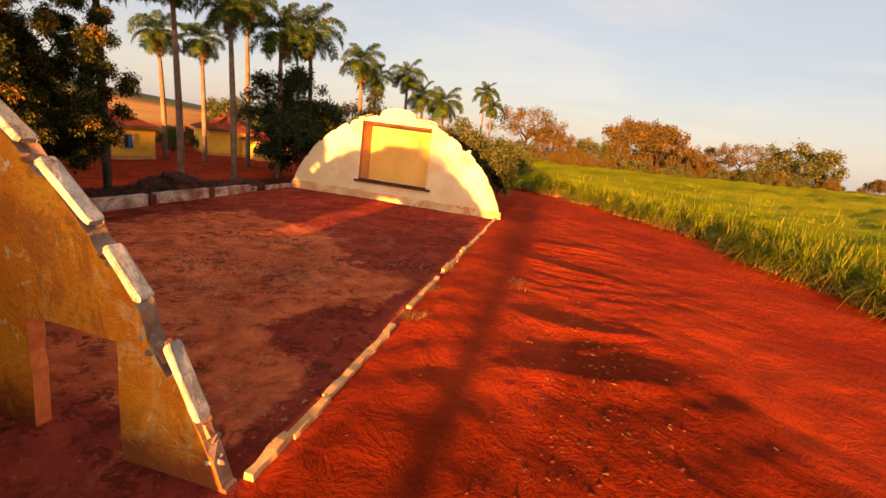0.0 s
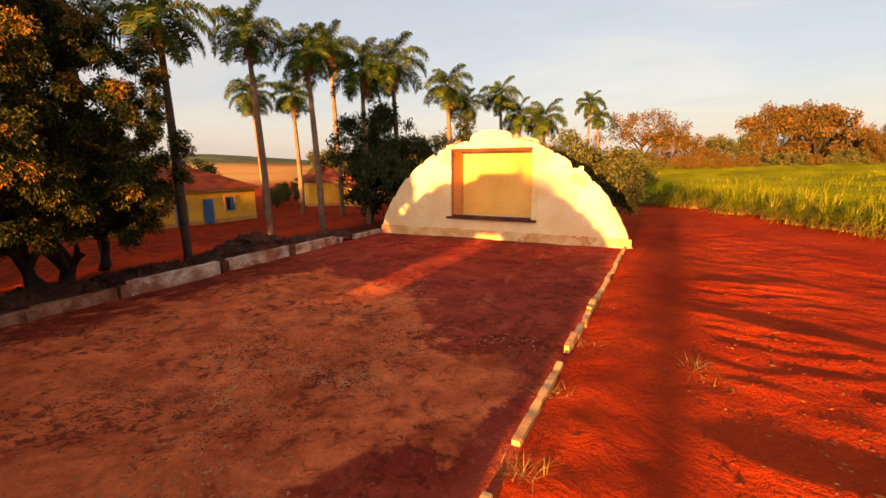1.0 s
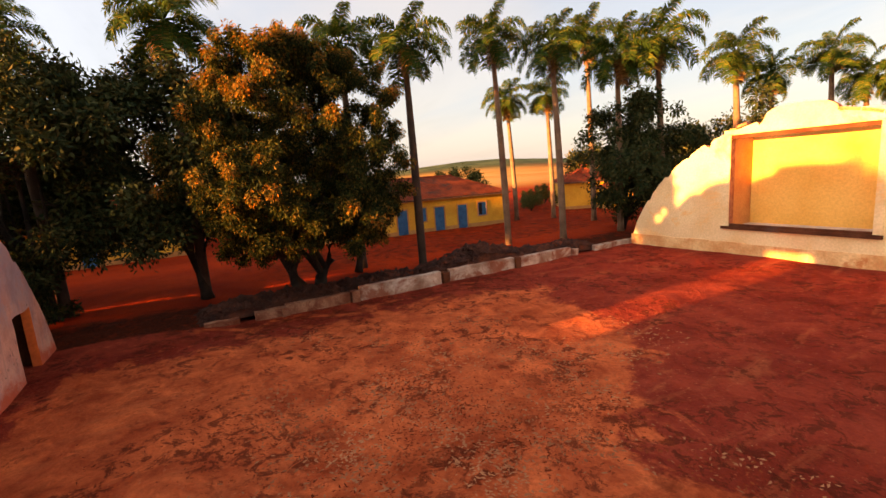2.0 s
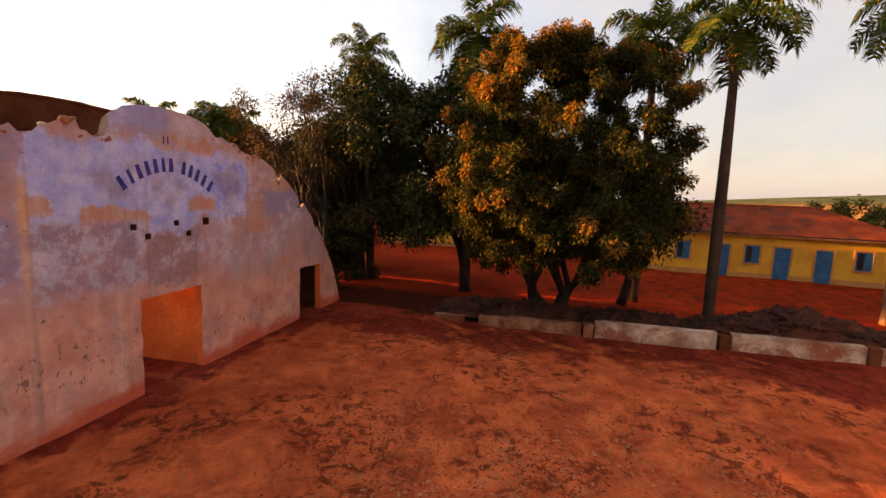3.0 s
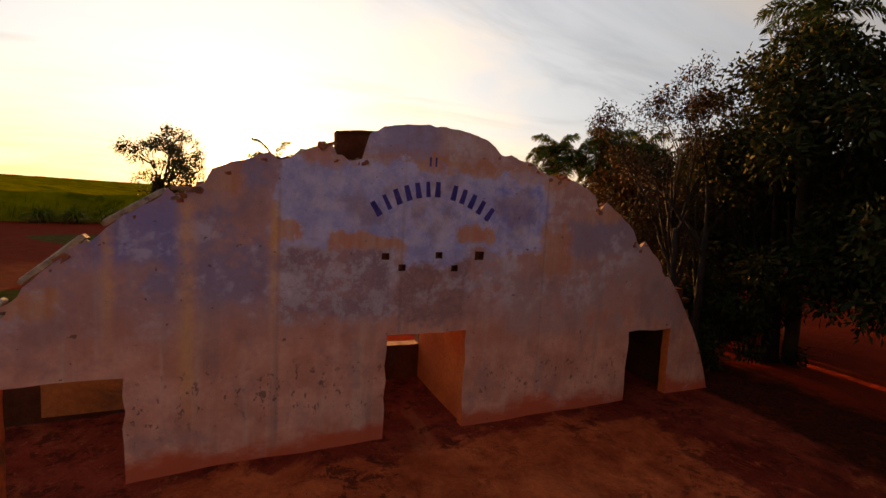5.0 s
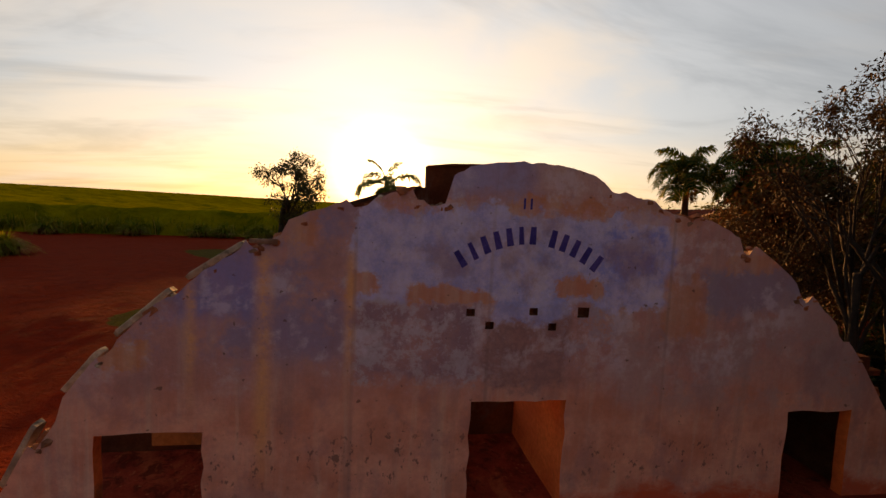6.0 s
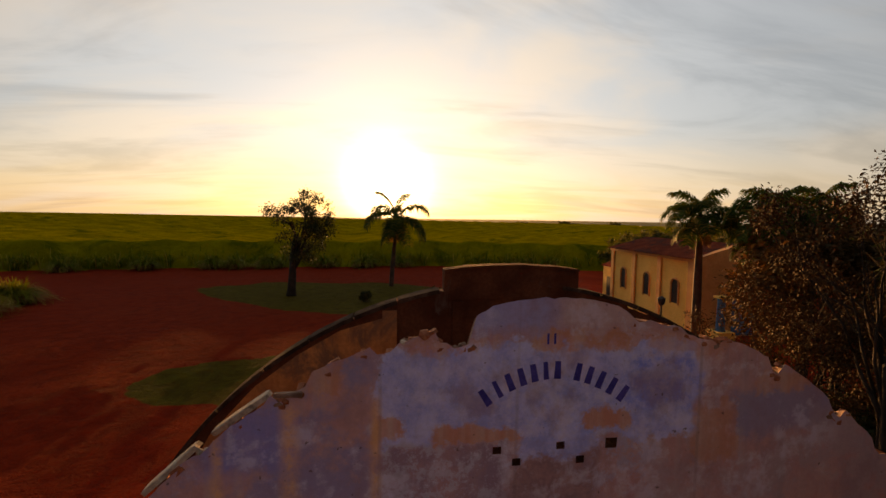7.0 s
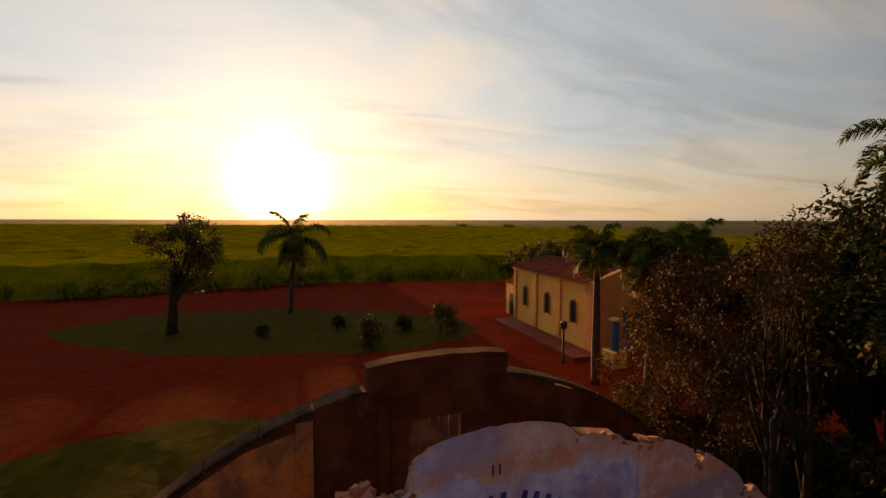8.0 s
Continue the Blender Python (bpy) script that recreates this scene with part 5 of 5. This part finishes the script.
def cane(name, line, far, side, step, top, edge_n, field_n, field_depth, wide, seed, label, rows=0.0):
    rng = np.random.default_rng(seed)
    poly = [tuple(p) for p in line] + far
    px, py = np.array([p[0] for p in poly]), np.array([p[1] for p in poly])
    xs, ys = np.arange(px.min(), px.max(), step), np.arange(py.min(), py.max(), step)
    gx, gy = np.meshgrid(xs, ys)
    dist = np.full(gx.shape, 1e9)
    for (x0, y0), (x1, y1) in zip([far[-1]] + line, line):
        t = np.clip(((gx - x0) * (x1 - x0) + (gy - y0) * (y1 - y0)) / ((x1 - x0) ** 2 + (y1 - y0) ** 2), 0, 1)
        dist = np.minimum(dist, np.hypot(gx - x0 - t * (x1 - x0), gy - y0 - t * (y1 - y0)))
    gz = height(gx, gy) + top * sstep(2.2, 6.0, dist) + rows * 0.19 * np.sin(0.8 * (gx + 14 * np.sin(gy / 60))) * sstep(3, 9, dist) + (0.25 * wavy(gx, gy, 0.5, seed) + rng.normal(size=gx.shape) * 0.16) * (1 - 0.85 * rows) * sstep(1, 6, dist) - 0.1
    nx = len(xs)
    mx, my = gx[:-1, :-1] + step / 2, gy[:-1, :-1] + step / 2
    ok = inside(mx, my, poly)
    j, i = np.nonzero(ok)
    k = j * nx + i
    used = np.stack([k, k + 1, k + nx + 1, k + nx], -1)
    ids, faces = np.unique(used, return_inverse=True)
    pts = np.stack([gx, gy, gz], -1).reshape(-1, 3)[ids]
    ob = thing(name, (0, 0, 0), label, "sugar cane", kind="stuff")
    me = smooth_mesh("canopy", pts, faces.reshape(-1, 4), CANE_FAR if rows else CANE_TOP)
    me.polygons.foreach_set("use_smooth", np.ones(len(me.polygons), bool))
    part("canopy", me, None, ob)
    clump = along(line, edge_n // 420, (0.0, 1.0), rng, side)
    p = clump[rng.integers(0, len(clump), edge_n // 2)] + rng.normal(size=(edge_n // 2, 2)) * 0.17
    v, f = blades(p[:, 0], p[:, 1], 2.8, wide, 2.1, rng, 7)
    part("edge_tufts", smooth_mesh("edge_tufts", v, f, CANE_LEAF), None, ob)
    inner = along(line, edge_n // 70, (2.4, 5.4), rng, side)
    p = inner[rng.integers(0, len(inner), edge_n // 2)] + rng.normal(size=(edge_n // 2, 2)) * 0.25
    v, f = blades(p[:, 0], p[:, 1], 3.1, wide, 1.7, rng, 5)
    part("edge_blades", smooth_mesh("edge_blades", v, f, CANE_LEAF), None, ob)
    p = clump[rng.integers(0, len(clump), edge_n)] + rng.normal(size=(edge_n, 2)) * 0.36
    v, f = blades(p[:, 0], p[:, 1], 1.35, wide * 0.9, 1.55, rng, 4)
    part("foot_straw", smooth_mesh("foot_straw", v, f, CANE_STRAW), None, ob, "dry straw")
    p = along(line, field_n, (2.0, field_depth), rng, side)
    v, f = blades(p[:, 0], p[:, 1], 3.3, wide * 1.2, 1.3, rng, 3)
    part("field_blades", smooth_mesh("field_blades", v, f, CANE_LEAF), None, ob)


cane("cane_field", [(60, -37), (26, -31.5), (18.4, -28.5), (17.6, -23), (19.5, -8), (20, 2), (18, 14), (16, 23), (14.4, 28), (12.6, 40), (8, 50), (2, 58), (-5, 66)],
     [(-30, 75), (-30, 135), (120, 150), (160, 60), (160, -36), (110, -38)], 1, 1.6, 2.3, 34000, 42000, 30, 0.075, 31, "tall green sugar cane with dry straw at its foot beside a red road")
cane("cane_field", [(75, -47), (36, -48.5), (20, -52), (5, -54.5), (-18.2, -54.2), (-40.8, -48.0), (-65.2, -38.2)], [(-150, -50), (-150, -240), (180, -240), (180, -58)], -1, 1.7, 3.65, 9000, 16000, 60, 0.14, 32,
     "wide green sugar cane field beyond a lawn", 1.0)

# far trees across the cane
# each far tree: x, y, scale, kind
models = [tree("field_tree", (-2.0, 118.0, ground_z(-2, 118)), "far tree with rust-coloured dry-season crown", ((0, 0, 6.2), (5.4, 5.0, 4.6)), 8000, 0.5, RUST_LEAF, 60, 0.3, 1, 50, 0.22, 1.2, group="far trees beyond the cane"),
          tree("field_tree", (8.0, 122.0, ground_z(8, 122)), "far tree with brown-green crown", ((0, 0, 5.2), (6.4, 6.0, 3.8)), 8000, 0.5, BUSH_LEAF, 61, 0.3, 1, 50, 0.22, 1.2, group="far trees beyond the cane"),
          tree("field_tree", (44.0, 126.0, ground_z(44, 126)), "far tree with sparse spreading crown", ((0, 0, 8.0), (7.0, 6.0, 2.6)), 3600, 0.42, RUST_LEAF, 62, 0.28, 1, 40, 0.3, 1.1, group="far trees beyond the cane")]
rng = random.Random(9)
for k in range(27):
    x = -16 + 2.9 * k + rng.uniform(-1.5, 1.5)
    y = 122 + rng.uniform(-8, 22) - 0.15 * k
    s = rng.choice((0.45, 0.6, 0.75, 0.95, 1.25)) * rng.uniform(0.85, 1.15) * (0.75 if k < 3 else 1.0)
    copy_thing(models[rng.choice((0, 1, 1, 1, 2))], pose(x, y, ground_z(x, y) - 0.2, 0, 0, rng.uniform(0, 360)) @ Matrix.Scale(s, 4))
for k in range(34):
    x, y = -12 + 2.35 * k + rng.uniform(-0.9, 0.9), 116 + rng.uniform(-3, 5)
    copy_thing(models[rng.choice((0, 1, 1))], pose(x, y, ground_z(x, y) - 0.4, 0, 0, rng.uniform(0, 360)) @ Matrix.Scale(rng.uniform(0.36, 0.62), 4))
for x, y, s in ((13, 128, 0.62), (22, 133, 0.75), (-4, 126, 0.6), (33, 128, 0.65)):
    copy_thing(models[2], pose(x, y, ground_z(x, y) - 0.2, 0, 0, 31 * x) @ Matrix.Scale(s, 4))
# trees behind the houses and beyond the far end of the hall
for x, y, s, k in ((-47, 60, 0.9, 1), (-38, 66, 1.0, 1), (-30, 70, 0.9, 1), (-20, 74, 0.8, 0), (-8, 72, 0.7, 1), (-62, 30, 0.6, 1), (-60, 44, 0.7, 1), (-52, 62, 0.5, 0), (-45, 45.5, 0.24, 1), (-49, 49, 0.3, 1), (-47, 52, 0.26, 1), (-53, 55, 0.34, 1),
                   (-46, -8, 1.0, 1), (-58, 12, 1.1, 1), (-60, -2, 1.2, 1), (-50, 18, 0.5, 1)):
    copy_thing(models[k], pose(x, y, ground_z(x, y) - 0.2, 0, 0, 40 * s + x) @ Matrix.Scale(s, 4))


# ---------------------------------------------------------------- houses
def tiled_slope(a, b, c, d, rows=0.4, wave=0.22):
    """A roof slope with rounded tile courses: a-b along the eave, d-c along the ridge."""
    a, b, c, d = (Vector(p) for p in (a, b, c, d))
    n = max(4, int((b - a).length / wave)) * 4
    m = max(3, int((d - a).length / rows))
    up = (b - a).cross(d - a).normalized()
    g = Geo()
    for j in range(m + 1):
        for i in range(n + 1):
            u, t = i / n, j / m
            p = (a.lerp(b, u)).lerp(d.lerp(c, u), t)
            p = p + up * (0.045 * abs(math.sin(math.pi * i / 4)) + 0.05)
            g.v.append(tuple(p))
    for j in range(m):
        for i in range(n):
            k = j * (n + 1) + i
            g.f.append((k, k + 1, k + n + 2, k + n + 1)), g.m.append(0)
    return g


def hip_roof(x0, x1, y0, y1, z, rise, parent, over=0.5, hip=1.0):
    x0, x1, y0, y1 = x0 - over, x1 + over, y0 - over, y1 + over
    mx, in_y = (x0 + x1) / 2, (x1 - x0) / 2 * hip
    r0, r1 = (mx, y0 + in_y, z + rise), (mx, y1 - in_y, z + rise)
    roof = part("roof", Geo().box((x0 + 0.05, y0 + 0.05, z - 0.12), (x1 - 0.05, y1 - 0.05, z + 0.02)), WOOD, parent)
    for q in (((x1, y0, z), (x1, y1, z), r1, r0), ((x0, y1, z), (x0, y0, z), r0, r1), ((x0, y0, z), (x1, y0, z), r0, r0), ((x1, y1, z), (x0, y1, z), r1, r1)):
        part("roof_slope", tiled_slope(*q), TILE, roof)
    part("ridge_tiles", Geo().tube([Vector(r0) + Vector((0, 0, 0.06)), Vector(r1) + Vector((0, 0, 0.06))], [0.13, 0.13], 8), TILE, roof)
    return roof


def opening(parent, face_x, y0, y1, z0, z1, kind, mat=BLUE):
    """A door or window in a wall that faces +x: frame, leaf and sill."""
    ob = part(kind, Geo().box((face_x - 0.06, y0, z0), (face_x + 0.012, y1, z1)), mat, parent, "blue painted " + kind)
    g = Geo()
    for lo, hi in (((face_x, y0 - 0.12, z0), (face_x + 0.05, y0, z1 + 0.12)), ((face_x, y1, z0), (face_x + 0.05, y1 + 0.12, z1 + 0.12)), ((face_x, y0, z1), (face_x + 0.05, y1, z1 + 0.12))):
        g.box(lo, hi)
    part("frame", g, TRIM, ob, "ochre frame")
    if kind == "window":
        part("sill", Geo().box((face_x, y0 - 0.15, z0 - 0.1), (face_x + 0.1, y1 + 0.15, z0)), TRIM, ob)
        part("dark_pane", Geo().box((face_x + 0.013, y0 + 0.1, z0 + 0.08), (face_x + 0.02, (y0 + y1) / 2 - 0.02, z1 - 0.08)), DARK, ob)
    else:
        part("board", Geo().box((face_x + 0.013, (y0 + y1) / 2 - 0.02, z0), (face_x + 0.03, (y0 + y1) / 2 + 0.02, z1)), BLUE, ob)
    return ob


def house(at, turn, size, eave, rise, doors, windows, label, hip=1.0):
    ob = thing("house", at, label, "house", turn=turn)
    w, l = size
    part("wall", Geo().box((-w, 0, -0.4), (0, l, eave)), YELLOW, ob)
    part("plinth", Geo().box((-w - 0.03, -0.03, -0.4), (0.03, l + 0.03, 0.35)), TRIM, ob, "ochre plinth")
    hip_roof(-w, 0, 0, l, eave, rise, ob, 0.45, hip)
    for y in doors:
        opening(ob, 0.035, y - 0.48, y + 0.48, 0.0, 2.25, "door")
    for y in windows:
        opening(ob, 0.0, y - 0.45, y + 0.45, 1.05, 2.3, "window")
    return ob


house((-40.8, 16.5, 0.0), -6, (8, 20.5), 3.1, 1.9, (4.2, 9.5, 13.2, 15.6), (2.0, 7.0, 11.4, 17.8), "long yellow house with blue doors and red tiled hip roof")
house((-42.5, 48.5, 0.0), -35, (7, 6.0), 3.2, 1.9, (), (), "plain yellow house with red tiled roof")
house((-44.5, -2.0, 0.2), 4, (7, 11.0), 3.0, 1.7, (4.0,), (2.0, 7.5), "yellow house with blue door behind shade trees")
house((-36.5, 50.5, 0.0), -20, (6, 5.0), 2.4, 1.0, (), (2.5,), "low cream outbuilding with tiled roof")


# ---------------------------------------------------------------- the south side: chapel, lawns, trees
def chapel():
    z = ground_z(-29, -18)
    ob = thing("chapel", (-30.3, -14.6, z), "yellow chapel with arched windows, pilasters and red tiled roof", "church", turn=-2.2)
    W, L, H = 6.5, 11.2, 4.9
    part("wall", Geo().box((-W, -L, -0.5), (0, 0, H)), CHURCH_YELLOW, ob)
    for y in (-0.2, -3.75, -7.3, -10.95):
        part("pilaster", Geo().box((0.0, y - 0.22, -0.3), (0.16, y + 0.22, H - 0.15)), TRIM, ob, "ochre pilaster")
    part("cornice", Geo().box((0.0, -L - 0.1, H - 0.15), (0.22, 0.1, H + 0.05)), TRIM, ob)
    for y in (-1.9, -5.5, -9.1):
        pts = [(y - 0.38, 1.7), (y + 0.38, 1.7)] + [(y + 0.38 * math.cos(t), 3.0 + 0.38 * math.sin(t)) for t in np.linspace(0, math.pi, 9)]
        g = Geo()
        g.add([(0.02, a, b) for a, b in pts], [tuple(range(len(pts)))])
        win = part("window", g, DARK, ob, "dark arched window")
        rim = [(y - 0.44, 1.62)] + [(y + 0.44 * math.cos(t), 3.0 + 0.44 * math.sin(t)) for t in np.linspace(math.pi, 0, 9)] + [(y + 0.44, 1.62)]
        part("frame", Geo().tube([(0.05, a, b) for a, b in rim], [0.07] * len(rim), 6), TRIM, win)
    rg = part("roof", Geo().box((-W - 0.1, -L - 0.1, H), (0.1, 0.1, H + 0.06)), WOOD, ob)
    for q in (((0.45, -L - 0.2, H), (0.45, 0.1, H), (-W / 2, 0.1, H + 1.0), (-W / 2, -L - 0.2, H + 1.0)), ((-W - 0.45, 0.1, H), (-W - 0.45, -L - 0.2, H), (-W / 2, -L - 0.2, H + 1.0), (-W / 2, 0.1, H + 1.0))):
        part("roof_slope", tiled_slope(*q), TILE, rg)
    front = [(0.2, -0.4), (0.2, H + 0.1), (-W / 2, H + 1.2), (-W - 0.2, H + 0.1), (-W - 0.2, -0.4)]
    part("front_gable", pierced(front, [], 0.0, 0.45), [TRIM] * 3, ob)
    part("pavement", Geo().box((0.16, -L - 0.2, -0.5), (2.1, 1.2, 0.14), 0, 0.02), RED_CEMENT, ob, "red cement pavement")
    part("door", Geo().box((-W / 2 - 0.8, 0.45, 0), (-W / 2 + 0.8, 0.5, 2.8)), BLUE, ob, "blue double door")
    an = part("annex", Geo().box((-4.5, -L - 3.0, -0.5), (-0.6, -L, 3.0)), CHURCH_YELLOW, ob, "lower annex")
    part("roof_slope", tiled_slope((-0.4, -L - 3.2, 3.0), (-0.4, -L, 3.0), (-2.5, -L, 3.9), (-2.5, -L - 3.2, 3.9)), TILE, an)
    part("door", Geo().box((-0.6, -L - 2.2, 0), (-0.56, -L - 1.3, 2.1)), DARK, an)


chapel()
lamp = thing("street_lamp", (-27.4, -13.6, ground_z(-27.4, -13.6)), "short dark iron lamp post beside a chapel", "street lamp")
part("post", Geo().tube([(0, 0, -0.1), (0, 0, 0.3), (0, 0, 0.35), (0, 0, 2.3)], [0.13, 0.11, 0.07, 0.06], 8), IRON, lamp)
part("lantern", Geo().tube([(0, 0, 2.3), (0, 0, 2.4), (0, 0, 2.75), (0, 0, 2.9)], [0.08, 0.2, 0.27, 0.03], 6), IRON, lamp)
mon = thing("monument", (-30.4, -12.2, ground_z(-30.4, -12.2)), "blue painted pillar on a cream pedestal", "monument")
part("pedestal", Geo().box((-0.55, -0.55, -0.2), (0.55, 0.55, 1.0), 0, 0.01), CHURCH_YELLOW, mon)
part("pillar", Geo().tube([(0, 0, 1.0), (0, 0, 1.1), (0, 0, 2.9), (0, 0, 3.0)], [0.3, 0.26, 0.22, 0.28], 10), BLUE, mon)
part("cap", Geo().box((-0.32, -0.32, 3.0), (0.32, 0.32, 3.12)), CHURCH_YELLOW, mon)

palm(-11.1, -36.1, 9.4, 90, "single palm on a lawn against the low sun", 1.3, 0.2, 2, 15, "lawn_palm", "palms by the lawn")
for n, (x, y, t) in enumerate(((-27.2, -10.2, 9.6), (-31.4, -7.8, 9.9), (-27.5, -6.5, 9.7), (-29.6, -8.6, 8.3))):
    palm(x, y, t, 95 + n, "palm beside a yellow chapel", 0.85, 0.2, 2, 15, "lawn_palm", "palms by the chapel", QUEEN)
tree("spreading_tree", (-1.6, -31.3, ground_z(-1.6, -31.3)), "spreading tree with thin uneven crown of dark leaves on a lawn", ((-0.6, 0, 6.3), (3.9, 3.8, 3.3)), 9000, 0.22, DARK_LEAF, 74, 0.38, 1, 90, 0.35, 0.62, shell=0.05, limbs=60, lobes=18)
for n, (x, y, s) in enumerate(((-16.0, -21.3, 1.0), (-19.9, -25.4, 0.6), (-14.6, -27.8, 0.5), (-22.5, -23.3, 1.2), (-8.7, -27.3, 0.4))):
    tree("lawn_bush", (x, y, ground_z(x, y)), "low rounded dark green bush on a lawn", ((0, 0, 1.0 * s), (1.1 * s, 1.1 * s, 1.0 * s)), 2200, 0.2, DARK_LEAF, 75 + n, 0.05, 3, 16, 0.1, 0.45 * s + 0.1, group="bushes on the lawn", shell=0.2)
for x, y, s, k in ((-44.0, -45.0, 0.62, 1), (-47.5, -46.0, 0.72, 1), (-51.5, -45.0, 0.75, 1), (-40.1, -24.0, 0.75, 1), (-43.5, -15.7, 0.8, 1), (-38.7, -32.1, 0.6, 1), (-48.4, -27.4, 0.7, 1), (-43.4, -41.8, 0.35, 1), (-51.5, -43.2, 0.4, 1), (-64.5, -56.3, 0.5, 1), (-87.1, -227.1, 0.5, 1), (-93.4, -230.6, 0.45, 1), (-108.8, -221.5, 0.6, 1), (-114.9, -223.0, 0.5, 1), (-134.3, -213.6, 0.6, 1)):
    copy_thing(models[k], pose(x, y, ground_z(x, y) - 0.2, 0, 0, 77 * s + x) @ Matrix.Scale(s, 4))


# ---------------------------------------------------------------- litter and small stones
def scatter(name, count, size, mat, where, seed, label, flat=0.5, lift=None):
    rng = np.random.default_rng(seed)
    x, y = where(rng, count)
    s = size * rng.uniform(0.4, 1.6, count) ** 1.3
    z = height(x, y) if lift is None else np.array([lift(a, b) for a, b in zip(x, y)])
    a = rng.random(count) * 6.28
    ring = np.array([(1, 0, 0), (0.2, 0.8, 0), (-0.9, 0.3, 0), (-0.3, -0.9, 0), (0.1, 0.05, 1)])
    v = ring[None] * (1 + 0.35 * rng.normal(size=(count, 5, 1))) * np.array([1.7, 0.75, 1.0])
    c, sn = np.cos(a)[:, None], np.sin(a)[:, None]
    vx = (v[..., 0] * c - v[..., 1] * sn) * s[:, None] + x[:, None]
    vy = (v[..., 0] * sn + v[..., 1] * c) * s[:, None] + y[:, None]
    vz = v[..., 2] * s[:, None] * flat + z[:, None] - 0.004
    k = np.arange(count)[:, None] * 5
    f = np.concatenate([k + np.array(t)[None] for t in ((0, 1, 4), (1, 2, 4), (2, 3, 4), (3, 0, 4))])
    me = smooth_mesh(name, np.stack([vx, vy, vz], -1).reshape(-1, 3), f, mat)
    tagged(new(name, me), label, "debris", kind="stuff")


def in_hall(rng, n):
    cx, cy = rng.normal(-11.0, 3.0, n // 130 + 1), rng.normal(14.0, 3.2, n // 130 + 1)
    k = rng.integers(0, len(cx), n)
    return np.clip(cx[k] + rng.normal(size=n) * 0.75, -21.4, -4.1), np.clip(cy[k] + rng.normal(size=n) * 0.38, 4.8, 34)


for k, (x, y, n, tall) in enumerate(((-0.7, 17.3, 70, 0.5), (-0.2, 16.6, 40, 0.4), (-3.4, 11.7, 90, 0.45), (-3.55, 14.6, 60, 0.4), (-3.5, 17.9, 40, 0.35), (-3.6, 21.5, 40, 0.3))):
    trng = np.random.default_rng(300 + k)
    v, f = blades(x + trng.normal(size=n) * 0.2, y + trng.normal(size=n) * 0.16, tall * 0.55, 0.016, 0.5, trng, 3)
    tagged(new("dry_grass_tuft", smooth_mesh("dry_grass_tuft", v, f, CANE_STRAW)), "small tuft of dry straw-coloured grass on red earth", "grass", "dry tufts by the road")
scatter("earth_clods", 6500, 0.024, CLOD, in_hall, 1, "scattered clods and crumbs of earth on a dusty floor")
scatter("leaf_litter", 5200, 0.027, CRUMB, in_hall, 2, "scattered pale crumbs and dry leaves on red earth", 0.6)
scatter("bank_rubble", 3400, 0.135, RUBBLE, lambda r, n: (r.uniform(-24.6, -22.2, n), r.uniform(9, 31.5, n)), 6, "dark broken tiles and clods heaped behind a low wall", 0.8, lift=bank_z)
scatter("road_pebbles", 350, 0.03, STRAW, lambda r, n: (r.normal(1.9, 1.3, n), r.gamma(5.0, 2.4, n) + 3.0), 4, "pale pebbles and straw crumbs on a red road")
scatter("road_stones", 3000, 0.03, CLOD, lambda r, n: (r.normal(1.2, 1.4, n), r.uniform(3, 34, n)), 3, "small stones and clods on a red road")
